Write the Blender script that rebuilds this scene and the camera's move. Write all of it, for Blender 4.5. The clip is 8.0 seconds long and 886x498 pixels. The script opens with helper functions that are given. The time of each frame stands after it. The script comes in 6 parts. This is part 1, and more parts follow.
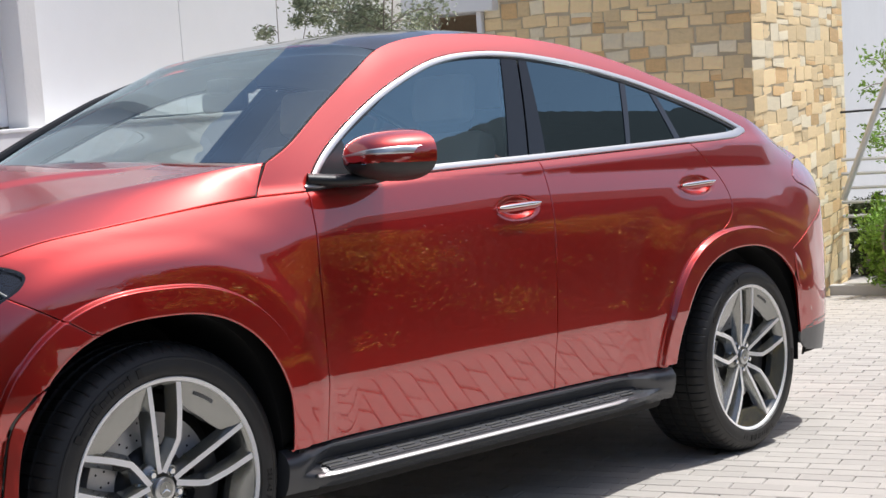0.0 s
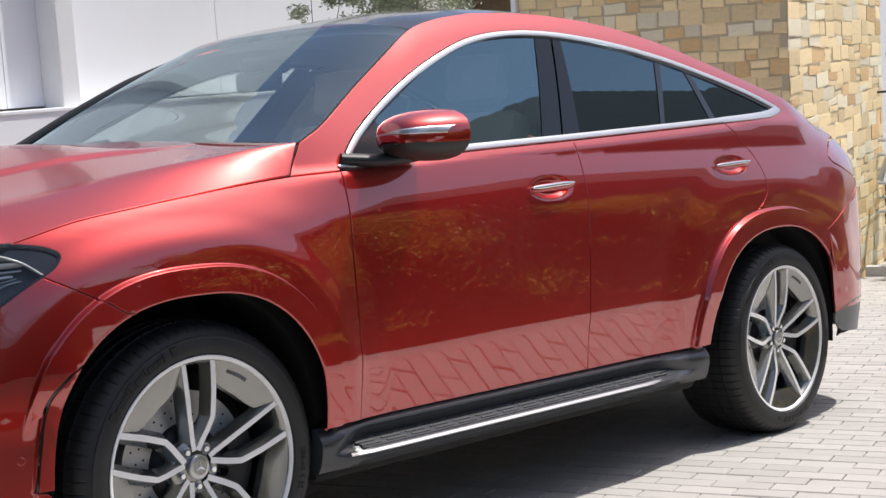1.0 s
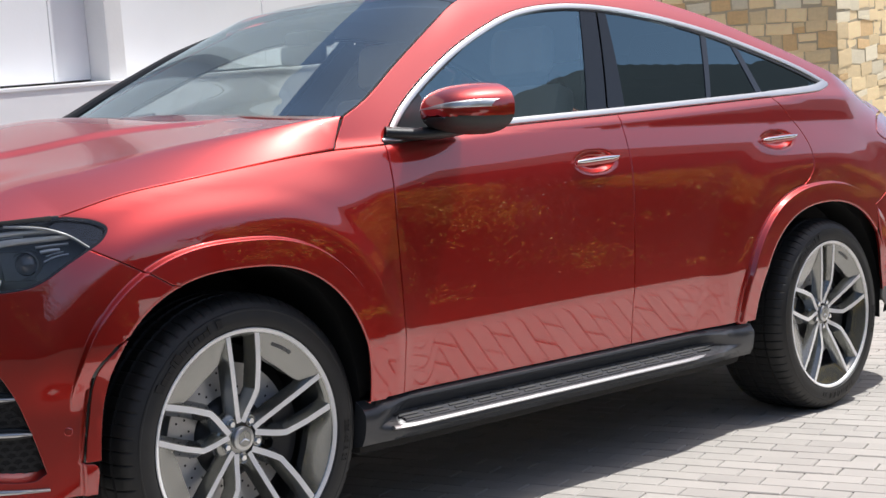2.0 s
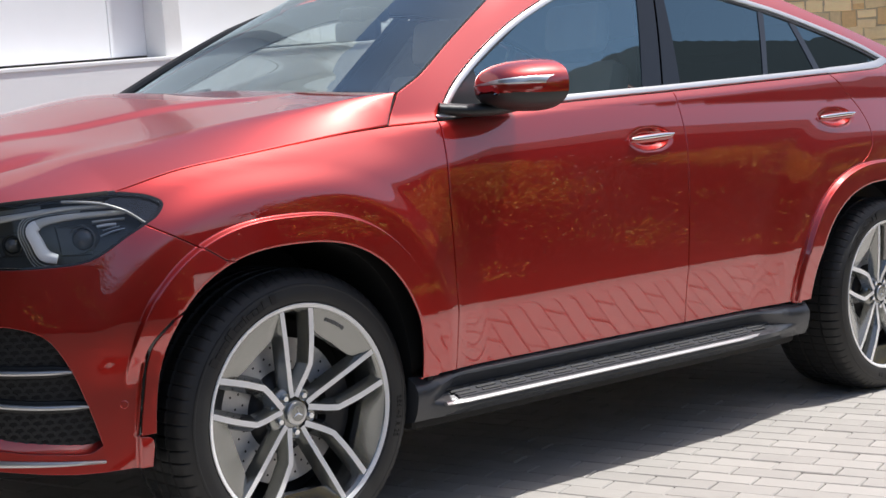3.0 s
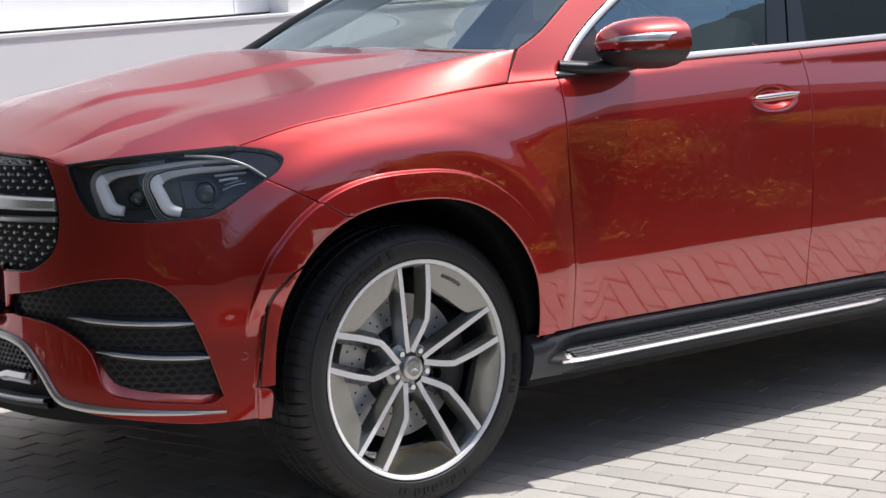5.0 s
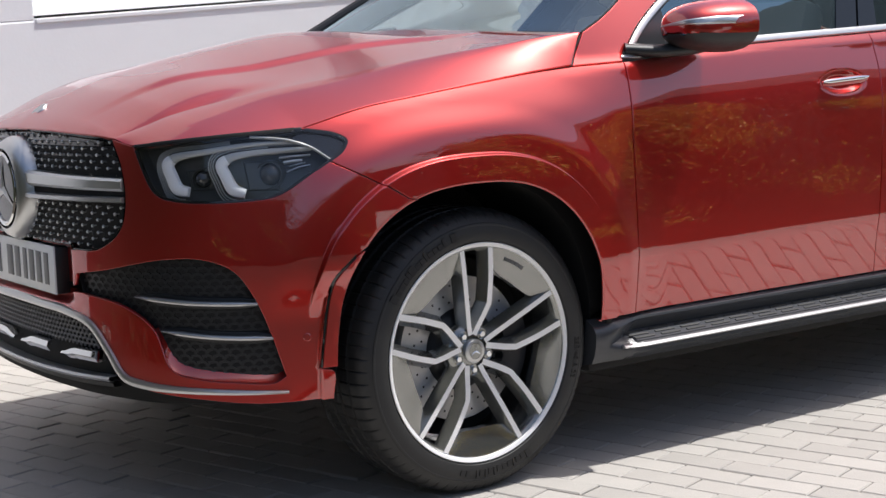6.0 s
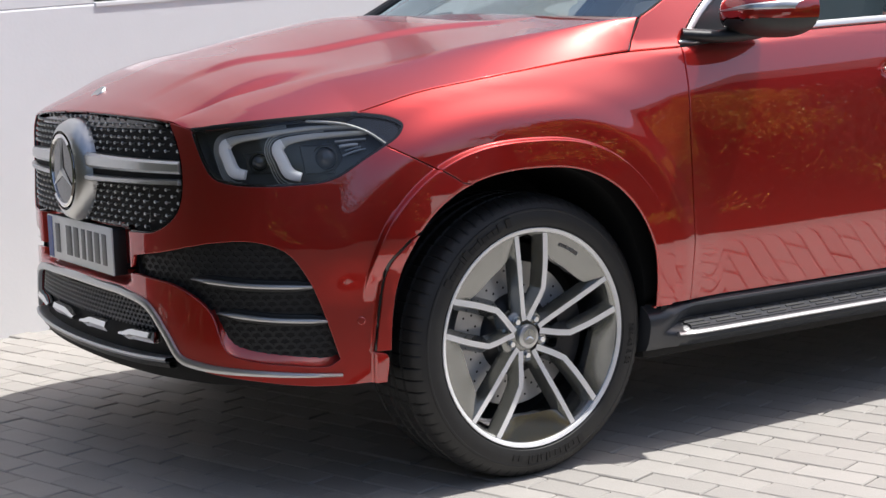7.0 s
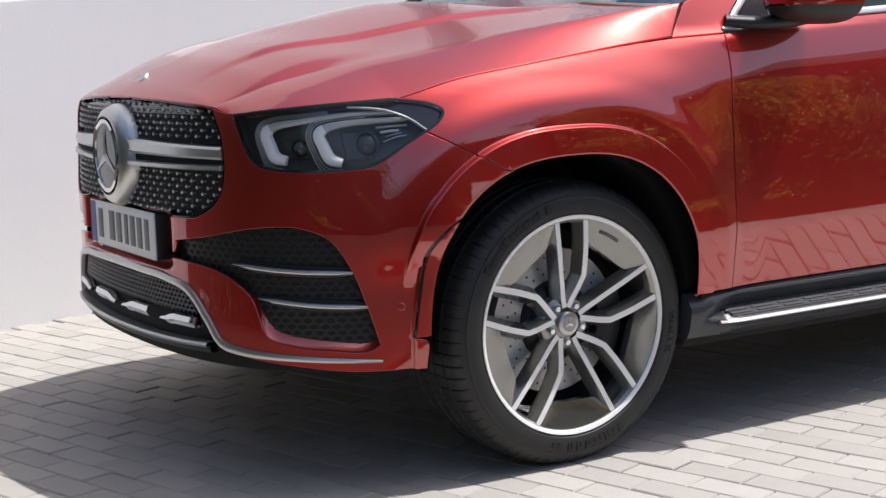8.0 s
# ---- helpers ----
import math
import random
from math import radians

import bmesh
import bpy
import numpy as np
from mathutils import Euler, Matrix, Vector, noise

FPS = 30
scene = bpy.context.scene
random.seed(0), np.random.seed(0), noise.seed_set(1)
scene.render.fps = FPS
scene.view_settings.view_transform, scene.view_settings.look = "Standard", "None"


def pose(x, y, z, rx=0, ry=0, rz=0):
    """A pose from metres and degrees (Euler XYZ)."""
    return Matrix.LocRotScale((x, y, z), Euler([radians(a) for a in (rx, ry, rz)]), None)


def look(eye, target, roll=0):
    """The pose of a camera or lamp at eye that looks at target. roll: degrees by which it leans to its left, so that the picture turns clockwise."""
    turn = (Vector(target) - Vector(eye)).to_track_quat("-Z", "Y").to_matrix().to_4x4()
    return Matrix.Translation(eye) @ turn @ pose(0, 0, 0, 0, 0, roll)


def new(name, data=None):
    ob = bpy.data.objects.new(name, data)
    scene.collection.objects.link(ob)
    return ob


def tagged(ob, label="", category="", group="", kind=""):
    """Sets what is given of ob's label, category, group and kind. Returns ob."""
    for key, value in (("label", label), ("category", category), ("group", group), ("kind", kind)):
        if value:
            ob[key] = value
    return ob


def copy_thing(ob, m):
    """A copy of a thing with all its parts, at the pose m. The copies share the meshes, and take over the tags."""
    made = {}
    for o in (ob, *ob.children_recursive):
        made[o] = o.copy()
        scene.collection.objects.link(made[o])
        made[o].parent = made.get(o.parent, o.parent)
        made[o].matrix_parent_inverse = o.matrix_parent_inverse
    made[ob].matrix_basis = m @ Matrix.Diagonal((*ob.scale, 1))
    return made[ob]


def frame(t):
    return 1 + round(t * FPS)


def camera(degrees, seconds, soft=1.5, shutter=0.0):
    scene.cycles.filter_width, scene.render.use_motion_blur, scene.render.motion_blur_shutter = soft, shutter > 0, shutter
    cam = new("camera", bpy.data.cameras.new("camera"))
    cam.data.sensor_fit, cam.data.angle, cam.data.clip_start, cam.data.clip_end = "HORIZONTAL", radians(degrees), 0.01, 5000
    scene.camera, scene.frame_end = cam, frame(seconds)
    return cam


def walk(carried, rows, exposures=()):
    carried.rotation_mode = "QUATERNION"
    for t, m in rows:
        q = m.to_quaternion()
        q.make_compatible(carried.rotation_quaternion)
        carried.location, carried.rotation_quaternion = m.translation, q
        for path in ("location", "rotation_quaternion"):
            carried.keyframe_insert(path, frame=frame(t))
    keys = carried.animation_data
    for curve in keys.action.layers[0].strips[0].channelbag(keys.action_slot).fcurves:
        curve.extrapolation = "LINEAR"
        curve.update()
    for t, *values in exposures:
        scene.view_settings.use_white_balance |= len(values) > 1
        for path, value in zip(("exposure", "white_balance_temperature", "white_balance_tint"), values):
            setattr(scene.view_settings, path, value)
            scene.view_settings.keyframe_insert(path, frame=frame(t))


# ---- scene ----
# ---- camera: it stands on one spot and turns ----
cam = camera(34.3, 8.0)
EYE = Vector((-2.279, -4.017, 1.147))
# seconds, degrees turned left of +y, degrees up, lean
ROWS = [
    (0.0, -47.85, -2.44, -2.81),
    (0.5, -47.19, -2.74, -2.76),
    (1.0, -46.49, -3.18, -2.71),
    (1.5, -45.65, -3.68, -2.67),
    (3.0, -42.53, -4.98, -2.45),
    (3.5, -41.36, -5.39, -2.36),
    (4.0, -40.18, -5.76, -2.28),
    (4.5, -39.02, -6.15, -2.20),
    (6.0, -35.22, -7.08, -1.92),
    (6.5, -34.08, -7.35, -1.82),
    (7.0, -33.01, -7.62, -1.71),
    (7.5, -32.09, -7.88, -1.65),
    (8.0, -31.37, -8.11, -1.64),
]


def gaze(yaw, pitch, lean):
    a, b = radians(yaw), radians(pitch)
    return look(EYE, EYE + Vector((-math.sin(a) * math.cos(b), math.cos(a) * math.cos(b), math.sin(b))), lean)


walk(cam, [(t, gaze(*turn)) for t, *turn in ROWS], [(0.0, 0.18, 6400, 10), (8.0, 0.18, 6400, 10)])

# ---- sky, sun and exposure ----
SUN_FROM = Vector((0.42, -0.13, 1.0)).normalized()
world = bpy.data.worlds.new("sky")
scene.world = world
world.use_nodes = True
sky = world.node_tree.nodes.new("ShaderNodeTexSky")
sky.sky_type, sky.sun_disc = "NISHITA", False
sky.sun_elevation = math.asin(SUN_FROM.z)
sky.sun_rotation = math.atan2(SUN_FROM.x, SUN_FROM.y)
sky.altitude, sky.air_density, sky.dust_density, sky.ozone_density = 100, 0.72, 2.9, 0.35
world.node_tree.links.new(sky.outputs[0], world.node_tree.nodes["Background"].inputs[0])
world.node_tree.nodes["Background"].inputs[1].default_value = 0.15
sun_data = bpy.data.lights.new("sun", "SUN")
sun_data.energy, sun_data.angle, sun_data.color = 4.25, radians(0.53), (1.0, 0.972, 0.94)
sun = new("sun", sun_data)
sun.matrix_world = look(SUN_FROM * 50, (0, 0, 0))

# ---- materials ----
def srgb(r, g, b):
    return tuple((c / 255 / 12.92 if c / 255 <= 0.04045 else ((c / 255 + 0.055) / 1.055) ** 2.4) for c in (r, g, b)) + (1,)


def material(name, colour, rough=0.5, metal=0.0, vary=0.0, scale=8.0, bump=0.0, bump_scale=60.0, coat=0.0, coat_rough=0.03, island=0.0, each=0.0, spec=0.5):
    """A surface: colour (linear), gloss, and variation of tone at two scales with a fine relief."""
    m = bpy.data.materials.new(name)
    m.use_nodes = True
    nt = m.node_tree
    p = nt.nodes["Principled BSDF"]
    p.inputs["Base Color"].default_value = (*colour[:3], 1)
    p.inputs["Roughness"].default_value, p.inputs["Metallic"].default_value = rough, metal
    p.inputs["Coat Weight"].default_value, p.inputs["Coat Roughness"].default_value = coat, coat_rough
    p.inputs["Specular IOR Level"].default_value = spec
    co = nt.nodes.new("ShaderNodeTexCoord")
    if vary or island or each:
        total = None

        def add(socket, weight):
            nonlocal total
            n = nt.nodes.new("ShaderNodeMath")
            n.operation = "MULTIPLY_ADD"
            nt.links.new(socket, n.inputs[0])
            n.inputs[1].default_value = 2 * weight
            if total is None:
                n.inputs[2].default_value = 1 - weight
            else:
                k = nt.nodes.new("ShaderNodeMath")
                k.operation = "SUBTRACT"
                nt.links.new(total, k.inputs[0])
                k.inputs[1].default_value = weight
                nt.links.new(k.outputs[0], n.inputs[2])
            total = n.outputs[0]

        if vary:
            for sc, wt in ((scale, vary), (scale * 9, vary * 0.5)):
                tx = nt.nodes.new("ShaderNodeTexNoise")
                tx.inputs["Scale"].default_value, tx.inputs["Detail"].default_value = sc, 4
                nt.links.new(co.outputs["Object"], tx.inputs["Vector"])
                add(tx.outputs["Fac"], wt)
        if island:
            add(nt.nodes.new("ShaderNodeNewGeometry").outputs["Random Per Island"], island)
        if each:
            add(nt.nodes.new("ShaderNodeObjectInfo").outputs["Random"], each)
        mx = nt.nodes.new("ShaderNodeVectorMath")
        mx.operation = "SCALE"
        mx.inputs[0].default_value = colour[:3]
        nt.links.new(total, mx.inputs["Scale"])
        nt.links.new(mx.outputs[0], p.inputs["Base Color"])
    if bump:
        tx = nt.nodes.new("ShaderNodeTexNoise")
        tx.inputs["Scale"].default_value, tx.inputs["Detail"].default_value = bump_scale, 5
        nt.links.new(co.outputs["Object"], tx.inputs["Vector"])
        b = nt.nodes.new("ShaderNodeBump")
        b.inputs["Strength"].default_value, b.inputs["Distance"].default_value = 1.0, bump
        nt.links.new(tx.outputs["Fac"], b.inputs["Height"])
        nt.links.new(b.outputs[0], p.inputs["Normal"])
    return m


def glass(name, tint, amount, ior=2.5, sheen=(0.62, 0.88, 1.0)):
    """Window glass: clear gloss over a tint that lets 'amount' of the light through."""
    m = bpy.data.materials.new(name)
    m.use_nodes = True
    nt = m.node_tree
    nt.nodes.remove(nt.nodes["Principled BSDF"])
    tr, gl, mix, lw, pw, ml = (nt.nodes.new("ShaderNode" + k) for k in ("BsdfTransparent", "BsdfGlossy", "MixShader", "LayerWeight", "Math", "Math"))
    tr.inputs[0].default_value = (*(c * amount for c in tint), 1)
    gl.inputs["Roughness"].default_value = 0.0
    gl.inputs["Color"].default_value = (*sheen, 1)
    # gloss that grows towards grazing, alike from both sides of the pane
    low = ((ior - 1) / (ior + 1)) ** 2
    lw.inputs["Blend"].default_value = 0.5
    pw.operation, ml.operation = "POWER", "MULTIPLY_ADD"
    nt.links.new(lw.outputs["Facing"], pw.inputs[0])
    pw.inputs[1].default_value = 4.0
    nt.links.new(pw.outputs[0], ml.inputs[0])
    ml.inputs[1].default_value, ml.inputs[2].default_value = 1 - low, low
    nt.links.new(ml.outputs[0], mix.inputs[0])
    nt.links.new(tr.outputs[0], mix.inputs[1])
    nt.links.new(gl.outputs[0], mix.inputs[2])
    nt.links.new(mix.outputs[0], nt.nodes["Material Output"].inputs[0])
    return m


RED = material("red_metallic_paint", (0.45, 0.0140, 0.0100), 0.38, 0.80, coat=1.0, coat_rough=0.012, vary=0.02, scale=3)
RED.node_tree.nodes["Principled BSDF"].inputs["Coat IOR"].default_value = 2.0


def ripple(m, scale, depth):
    """The slow waves of pressed and lacquered sheet metal, which bend what it mirrors."""
    nt = m.node_tree
    co, tx, b = (nt.nodes.new("ShaderNode" + k) for k in ("TexCoord", "TexNoise", "Bump"))
    tx.inputs["Scale"].default_value, tx.inputs["Detail"].default_value = scale, 0.6
    b.inputs["Strength"].default_value, b.inputs["Distance"].default_value = 1.0, depth
    nt.links.new(co.outputs["Object"], tx.inputs["Vector"])
    nt.links.new(tx.outputs["Fac"], b.inputs["Height"])
    nt.links.new(b.outputs[0], nt.nodes["Principled BSDF"].inputs["Coat Normal"])


ripple(RED, 3.0, 0.00018)
BLACK_GLOSS = material("black_gloss", (0.008, 0.008, 0.009), 0.12, coat=0.6)
PILLAR_GLOSS = material("pillar_gloss", (0.010, 0.012, 0.015), 0.05, coat=1.0, coat_rough=0.0, spec=0.0)
PILLAR_GLOSS.node_tree.nodes["Principled BSDF"].inputs["Coat IOR"].default_value = 1.5
BLACK_PLASTIC = material("black_plastic", (0.018, 0.019, 0.02), 0.42, vary=0.15, scale=20, bump=0.0004, bump_scale=700)
GREY_PLASTIC = material("grey_plastic", (0.050, 0.053, 0.058), 0.26, vary=0.1, scale=14, bump=0.0003, bump_scale=800)
BLACK_VOID = material("black_liner", (0.006, 0.006, 0.006), 0.8, vary=0.3, scale=18)
CHROME = material("satin_chrome", (0.57, 0.575, 0.58), 0.34, 0.85, vary=0.03, scale=30)
BRIGHT = material("polished_chrome", (0.82, 0.83, 0.84), 0.05, 1.0)
SATIN = material("satin_silver", (0.62, 0.63, 0.63), 0.30, 0.9, vary=0.04, scale=15, bump=0.0001, bump_scale=900)
APRON = material("apron_grey", (0.17, 0.172, 0.172), 0.42, 0.3, vary=0.06, scale=12)
RUBBER = material("tyre_rubber", (0.019, 0.019, 0.0185), 0.55, vary=0.25, scale=14, bump=0.0006, bump_scale=420)
LETTER = material("raised_rubber", (0.007, 0.007, 0.008), 0.5)
RIM_GREY = material("rim_paint", (0.29, 0.297, 0.283), 0.17, 0.85, coat=0.8, vary=0.06, scale=12)
RIM_MARK = material("rim_marking_grey", (0.19, 0.19, 0.185), 0.4, 0.5)
MACHINED = material("machined_alloy", (0.93, 0.925, 0.91), 0.38, 0.25, vary=0.05, scale=40, bump=0.00005, bump_scale=1200)
STEEL = material("brake_steel", (0.74, 0.73, 0.71), 0.36, 0.35, vary=0.15, scale=25, bump=0.0002, bump_scale=500)
IRON = material("dark_iron", (0.03, 0.03, 0.032), 0.5, 0.4, vary=0.2, scale=20)
GLASS = glass("window_glass", (0.84, 0.92, 0.90), 0.86, 3.0)
LINING = material("pale_lining", (0.70, 0.70, 0.67), 0.8, vary=0.06, scale=6, bump=0.0004, bump_scale=400)
SCREEN = glass("screen_glass", (0.93, 0.97, 0.94), 0.95, 2.6, (0.76, 0.93, 1.0))
DARK_GLASS = glass("privacy_glass", (0.55, 0.62, 0.70), 0.07)
LAMP_GLASS = glass("lamp_glass", (0.99, 0.99, 0.99), 0.99, 1.5, (0.95, 0.98, 1.0))
LEATHER = material("cream_leather", (0.45, 0.43, 0.40), 0.55, vary=0.1, scale=10, bump=0.0005, bump_scale=300)
DARK_TRIM = material("dark_trim", (0.02, 0.021, 0.024), 0.55, vary=0.2, scale=12, bump=0.0004, bump_scale=500)
DIM_GUIDE = material("clear_guide", (0.55, 0.55, 0.53), 0.22, coat=0.6, vary=0.1, scale=40)
BOWL_GREY = material("lamp_bowl", (0.085, 0.086, 0.083), 0.32, vary=0.15, scale=25)
LENS = material("projector_lens", (0.05, 0.052, 0.055), 0.04, coat=1.0)
WHITE_LAMP = material("light_guide", (0.94, 0.95, 0.96), 0.35)
PAPER = material("plate_white", (0.84, 0.85, 0.84), 0.35, vary=0.04, scale=20)
INK = material("plate_ink", (0.09, 0.09, 0.09), 0.4)
BLUE = material("plate_blue", (0.02, 0.06, 0.30), 0.4)
TREAD = material("tread_plate_grey", (0.045, 0.048, 0.055), 0.30, vary=0.1, scale=20, bump=0.0003, bump_scale=600)
AMBER = material("clear_red_lens", (0.36, 0.10, 0.12), 0.06, 0.2, coat=1.0, vary=0.2, scale=20)

# ---- shape of the car body: plan line, section and wheel arches ----
HUB_Z, BASE = 0.383, 2.935
HANDLES = ((1.488, 1.067, 0.120, 0.043), (2.620, 1.107, 0.128, 0.041))  # along, height, half length, half height


def pchip(x, xs, ys):
    """Smooth monotone curve through a few knots."""
    xs, ys, x = np.asarray(xs, float), np.asarray(ys, float), np.asarray(x, float)
    h, d = np.diff(xs), np.diff(ys) / np.diff(xs)
    m = np.empty_like(ys)
    m[0], m[-1] = d[0], d[-1]
    for i in range(1, len(xs) - 1):
        m[i] = 0 if d[i - 1] * d[i] <= 0 else 2 * d[i - 1] * d[i] / (d[i - 1] + d[i])
    x = np.clip(x, xs[0], xs[-1])
    i = np.clip(np.searchsorted(xs, x) - 1, 0, len(xs) - 2)
    t = (x - xs[i]) / h[i]
    return ((2 * t**3 - 3 * t**2 + 1) * ys[i] + (t**3 - 2 * t**2 + t) * h[i] * m[i]
            + (3 * t**2 - 2 * t**3) * ys[i + 1] + (t**3 - t**2) * h[i] * m[i + 1])


def spline(pts, n=12):
    """Catmull-Rom curve through the points, n steps to a span."""
    p = np.array(pts, float)
    if len(p) == 2:
        return p[0] + np.linspace(0, 1, n + 1)[:, None] * (p[1] - p[0])
    p = np.vstack([2 * p[0] - p[1], p, 2 * p[-1] - p[-2]])
    out = []
    for i in range(1, len(p) - 2):
        k = [0.0]
        for j in range(3):
            k.append(k[-1] + max(np.linalg.norm(p[i + j] - p[i + j - 1]), 1e-6) ** 0.5)
        t = np.linspace(k[1], k[2], n, endpoint=False)[:, None]
        a = [((k[j + 1] - t) * p[i + j - 1] + (t - k[j]) * p[i + j]) / (k[j + 1] - k[j]) for j in range(3)]
        b = [((k[j + 2] - t) * a[j] + (t - k[j]) * a[j + 1]) / (k[j + 2] - k[j]) for j in range(2)]
        out.append(((k[2] - t) * b[0] + (t - k[1]) * b[1]) / (k[2] - k[1]))
    return np.vstack([*out, p[-2]])


def soft(v, r):
    """A ramp that starts at 0 and is rounded over about r."""
    return r * np.logaddexp(0, np.asarray(v, float) / r)


def step(v):
    v = np.clip(v, 0, 1)
    return v * v * (3 - 2 * v)


# plan line of the left half at waist height, from the nose to the tail
PLAN = spline([(-0.9245, 0.06), (-0.925, 0), (-0.915, -0.25), (-0.88, -0.48), (-0.80, -0.68), (-0.66, -0.82), (-0.45, -0.915), (-0.15, -0.957),
               (0.3, -0.966), (1.0, -0.966), (1.7, -0.966), (2.4, -0.967), (2.935, -0.965), (3.3, -0.955), (3.6, -0.925), (3.83, -0.84),
               (3.97, -0.65), (4.03, -0.3), (4.04, 0), (4.0395, 0.06)], 40)
_arc = np.concatenate([[0], np.cumsum(np.linalg.norm(np.diff(PLAN, axis=0), axis=1))])
_arc -= np.interp(0, PLAN[:, 0], _arc)
NOSE_S, TAIL_S = float(np.interp(0, -PLAN[:300, 1], _arc[:300])), float(np.interp(0, PLAN[-300:, 1], _arc[-300:]))
_tan = np.gradient(PLAN, axis=0)
_tan /= np.linalg.norm(_tan, axis=1)[:, None]


ARCHES = ((-0.015, 1.10, 2.6, 2.35), (2.905, 0.92, 2.4, 2.2))  # middle, squeeze along the car, fullness ahead and behind


def arch_radius(i, x, z):
    """Distance from a wheel's middle, measured so that the arch's outlines are its level lines."""
    c, k, n0, n1 = ARCHES[i]
    n = np.where(x < c, n0, n1)
    return ((np.abs(x - c) * k) ** n + np.maximum(np.abs(z - HUB_Z), 1e-6) ** n) ** (1 / n)


def arch_line(i, r, start, end, n=40):
    """A level line of that distance from one angle to another, in degrees."""
    c, k, n0, n1 = ARCHES[i]
    t = np.radians(np.linspace(start, end, n))
    m = np.where(np.cos(t) < 0, n0, n1)
    q = r / (np.abs(np.cos(t)) ** m + np.abs(np.sin(t)) ** m) ** (1 / m)
    return np.stack([c + q * np.cos(t) / k, HUB_Z + q * np.sin(t)], 1)


def belt_z(x):
    """Height of the lower window line."""
    return pchip(x, (-1.0, -0.5, 0.0, 0.5, 1.1, 1.68, 2.67, 3.0, 3.4, 4.1), (0.96, 1.03, 1.115, 1.165, 1.205, 1.232, 1.285, 1.31, 1.30, 1.22))


def roof_z(x):
    """Height of the edge between the side and the roof."""
    return pchip(x, (0.3, 0.75, 1.0, 1.2, 1.5, 1.75, 2.0, 2.5, 3.2, 3.8), (1.30, 1.41, 1.545, 1.64, 1.695, 1.71, 1.705, 1.63, 1.41, 1.30))


def body(s, z):
    """Point of the left body side: s runs along the plan line (0 over the front axle), z is the height."""
    s, z = np.asarray(s, float), np.asarray(z, float)
    x, y = np.interp(s, _arc, PLAN[:, 0]), np.interp(s, _arc, PLAN[:, 1])
    tx, ty = np.interp(s, _arc, _tan[:, 0]), np.interp(s, _arc, _tan[:, 1])
    k = np.hypot(tx, ty)
    nx, ny = ty / k, -tx / k
    front = step((-0.30 - x) / 0.45)
    rear = step((x - 3.2) / 0.5)
    zb = belt_z(x)
    # doors and wings: lower tuck-in under a crease, a fullness at the waist, the shoulder
    crease = pchip(x, (0.3, 0.6, 1.5, 2.4, 3.0), (0.594, 0.597, 0.613, 0.617, 0.617))
    side = ((-0.17 * soft(crease - z, 0.006) + 0.30 * np.clip(crease - z, 0, 0.3) ** 2) * step((x + 0.05) / 0.4) + 0.010 - 0.16 * (z - 0.76) ** 2 - 0.45 * np.clip(z - 0.98, 0, 0.2) ** 2 - 0.58 * soft(z - zb + 0.030, 0.004)
            + 0.17 * soft(z - zb - 0.012, 0.005) - 2.5 * step((x - 0.85) / 0.35) * np.clip(z - roof_z(x) + 0.07, 0, 0.1) ** 2)
    wing = step((0.75 - x) / 0.5)
    side = side - wing * (0.35 * soft(z - zb + 0.125, 0.015) - 0.48 * soft(z - zb + 0.030, 0.004))
    bow = 0.010 - 0.12 * np.maximum(z - 0.66, 0) ** 2 + 0.03 * soft(0.505 - z, 0.022) - 0.25 * soft(z - 0.97, 0.01)
    stern = 0.02 - 0.25 * np.maximum(z - 0.80, 0) ** 2 - 0.14 * soft(0.5 - z, 0.02) - 0.75 * soft(z - 1.12, 0.03)
    d = side * (1 - front) * (1 - rear) + bow * front + stern * rear
    # flared arch over each wheel
    for arch_no, grow, near, wide in ((0, 1.0, 0.009, 0.013), (1, 1.1, 0.0, 0.012)):
        r = arch_radius(arch_no, x, z)
        flare = 0.021 * step((0.547 - r) / 0.008) - 0.003 * step((0.474 - r) / 0.010) + near * step((0.68 - r) / 0.09) + wide * step((0.80 - r) / 0.20) * step((z - 0.1) / 0.4)
        if arch_no == 0:
            # the front flare runs out into the bumper ahead of the air slot
            flare = flare * np.where(x < ARCHES[0][0], np.maximum(step((z - 0.52) / 0.18), step((0.518 - r) / 0.012) * (0.45 + 0.55 * step((z - 0.55) / 0.2))), 1.0)
        d = d + grow * flare
    # pocket behind the number plate
    d = d - 0.045 * step((-1.20 - s) / 0.08) * step((z - 0.560) / 0.02) * step((0.728 - z) / 0.02)
    # recesses behind the door handles
    for c, h, a, b in HANDLES:
        q = ((s - c) / a) ** 2 + ((z - h) / b) ** 2
        d = d - 0.024 * step(1.25 * (1 - q)) * np.clip(1.0 - 0.5 * q, 0, 1)
    return np.stack([x + nx * d, y + ny * d, z + 0 * d], -1)

# ---- mesh helpers ----
from mathutils.geometry import delaunay_2d_cdt


def mesh_of(name, verts, faces, normals=None, smooth=True):
    me = bpy.data.meshes.new(name)
    me.from_pydata([tuple(v) for v in np.asarray(verts, float)], [], [tuple(int(i) for i in f) for f in faces])
    me.polygons.foreach_set("use_smooth", [smooth] * len(me.polygons))
    if normals is not None:
        me.normals_split_custom_set_from_vertices([tuple(n) for n in np.asarray(normals, float)])
    me.update()
    return me


def link(name, me, mat, parent=None, label=""):
    if mat and not me.materials:
        me.materials.append(mat)
    ob = new(name, me)
    ob.parent = parent
    return tagged(ob, label)


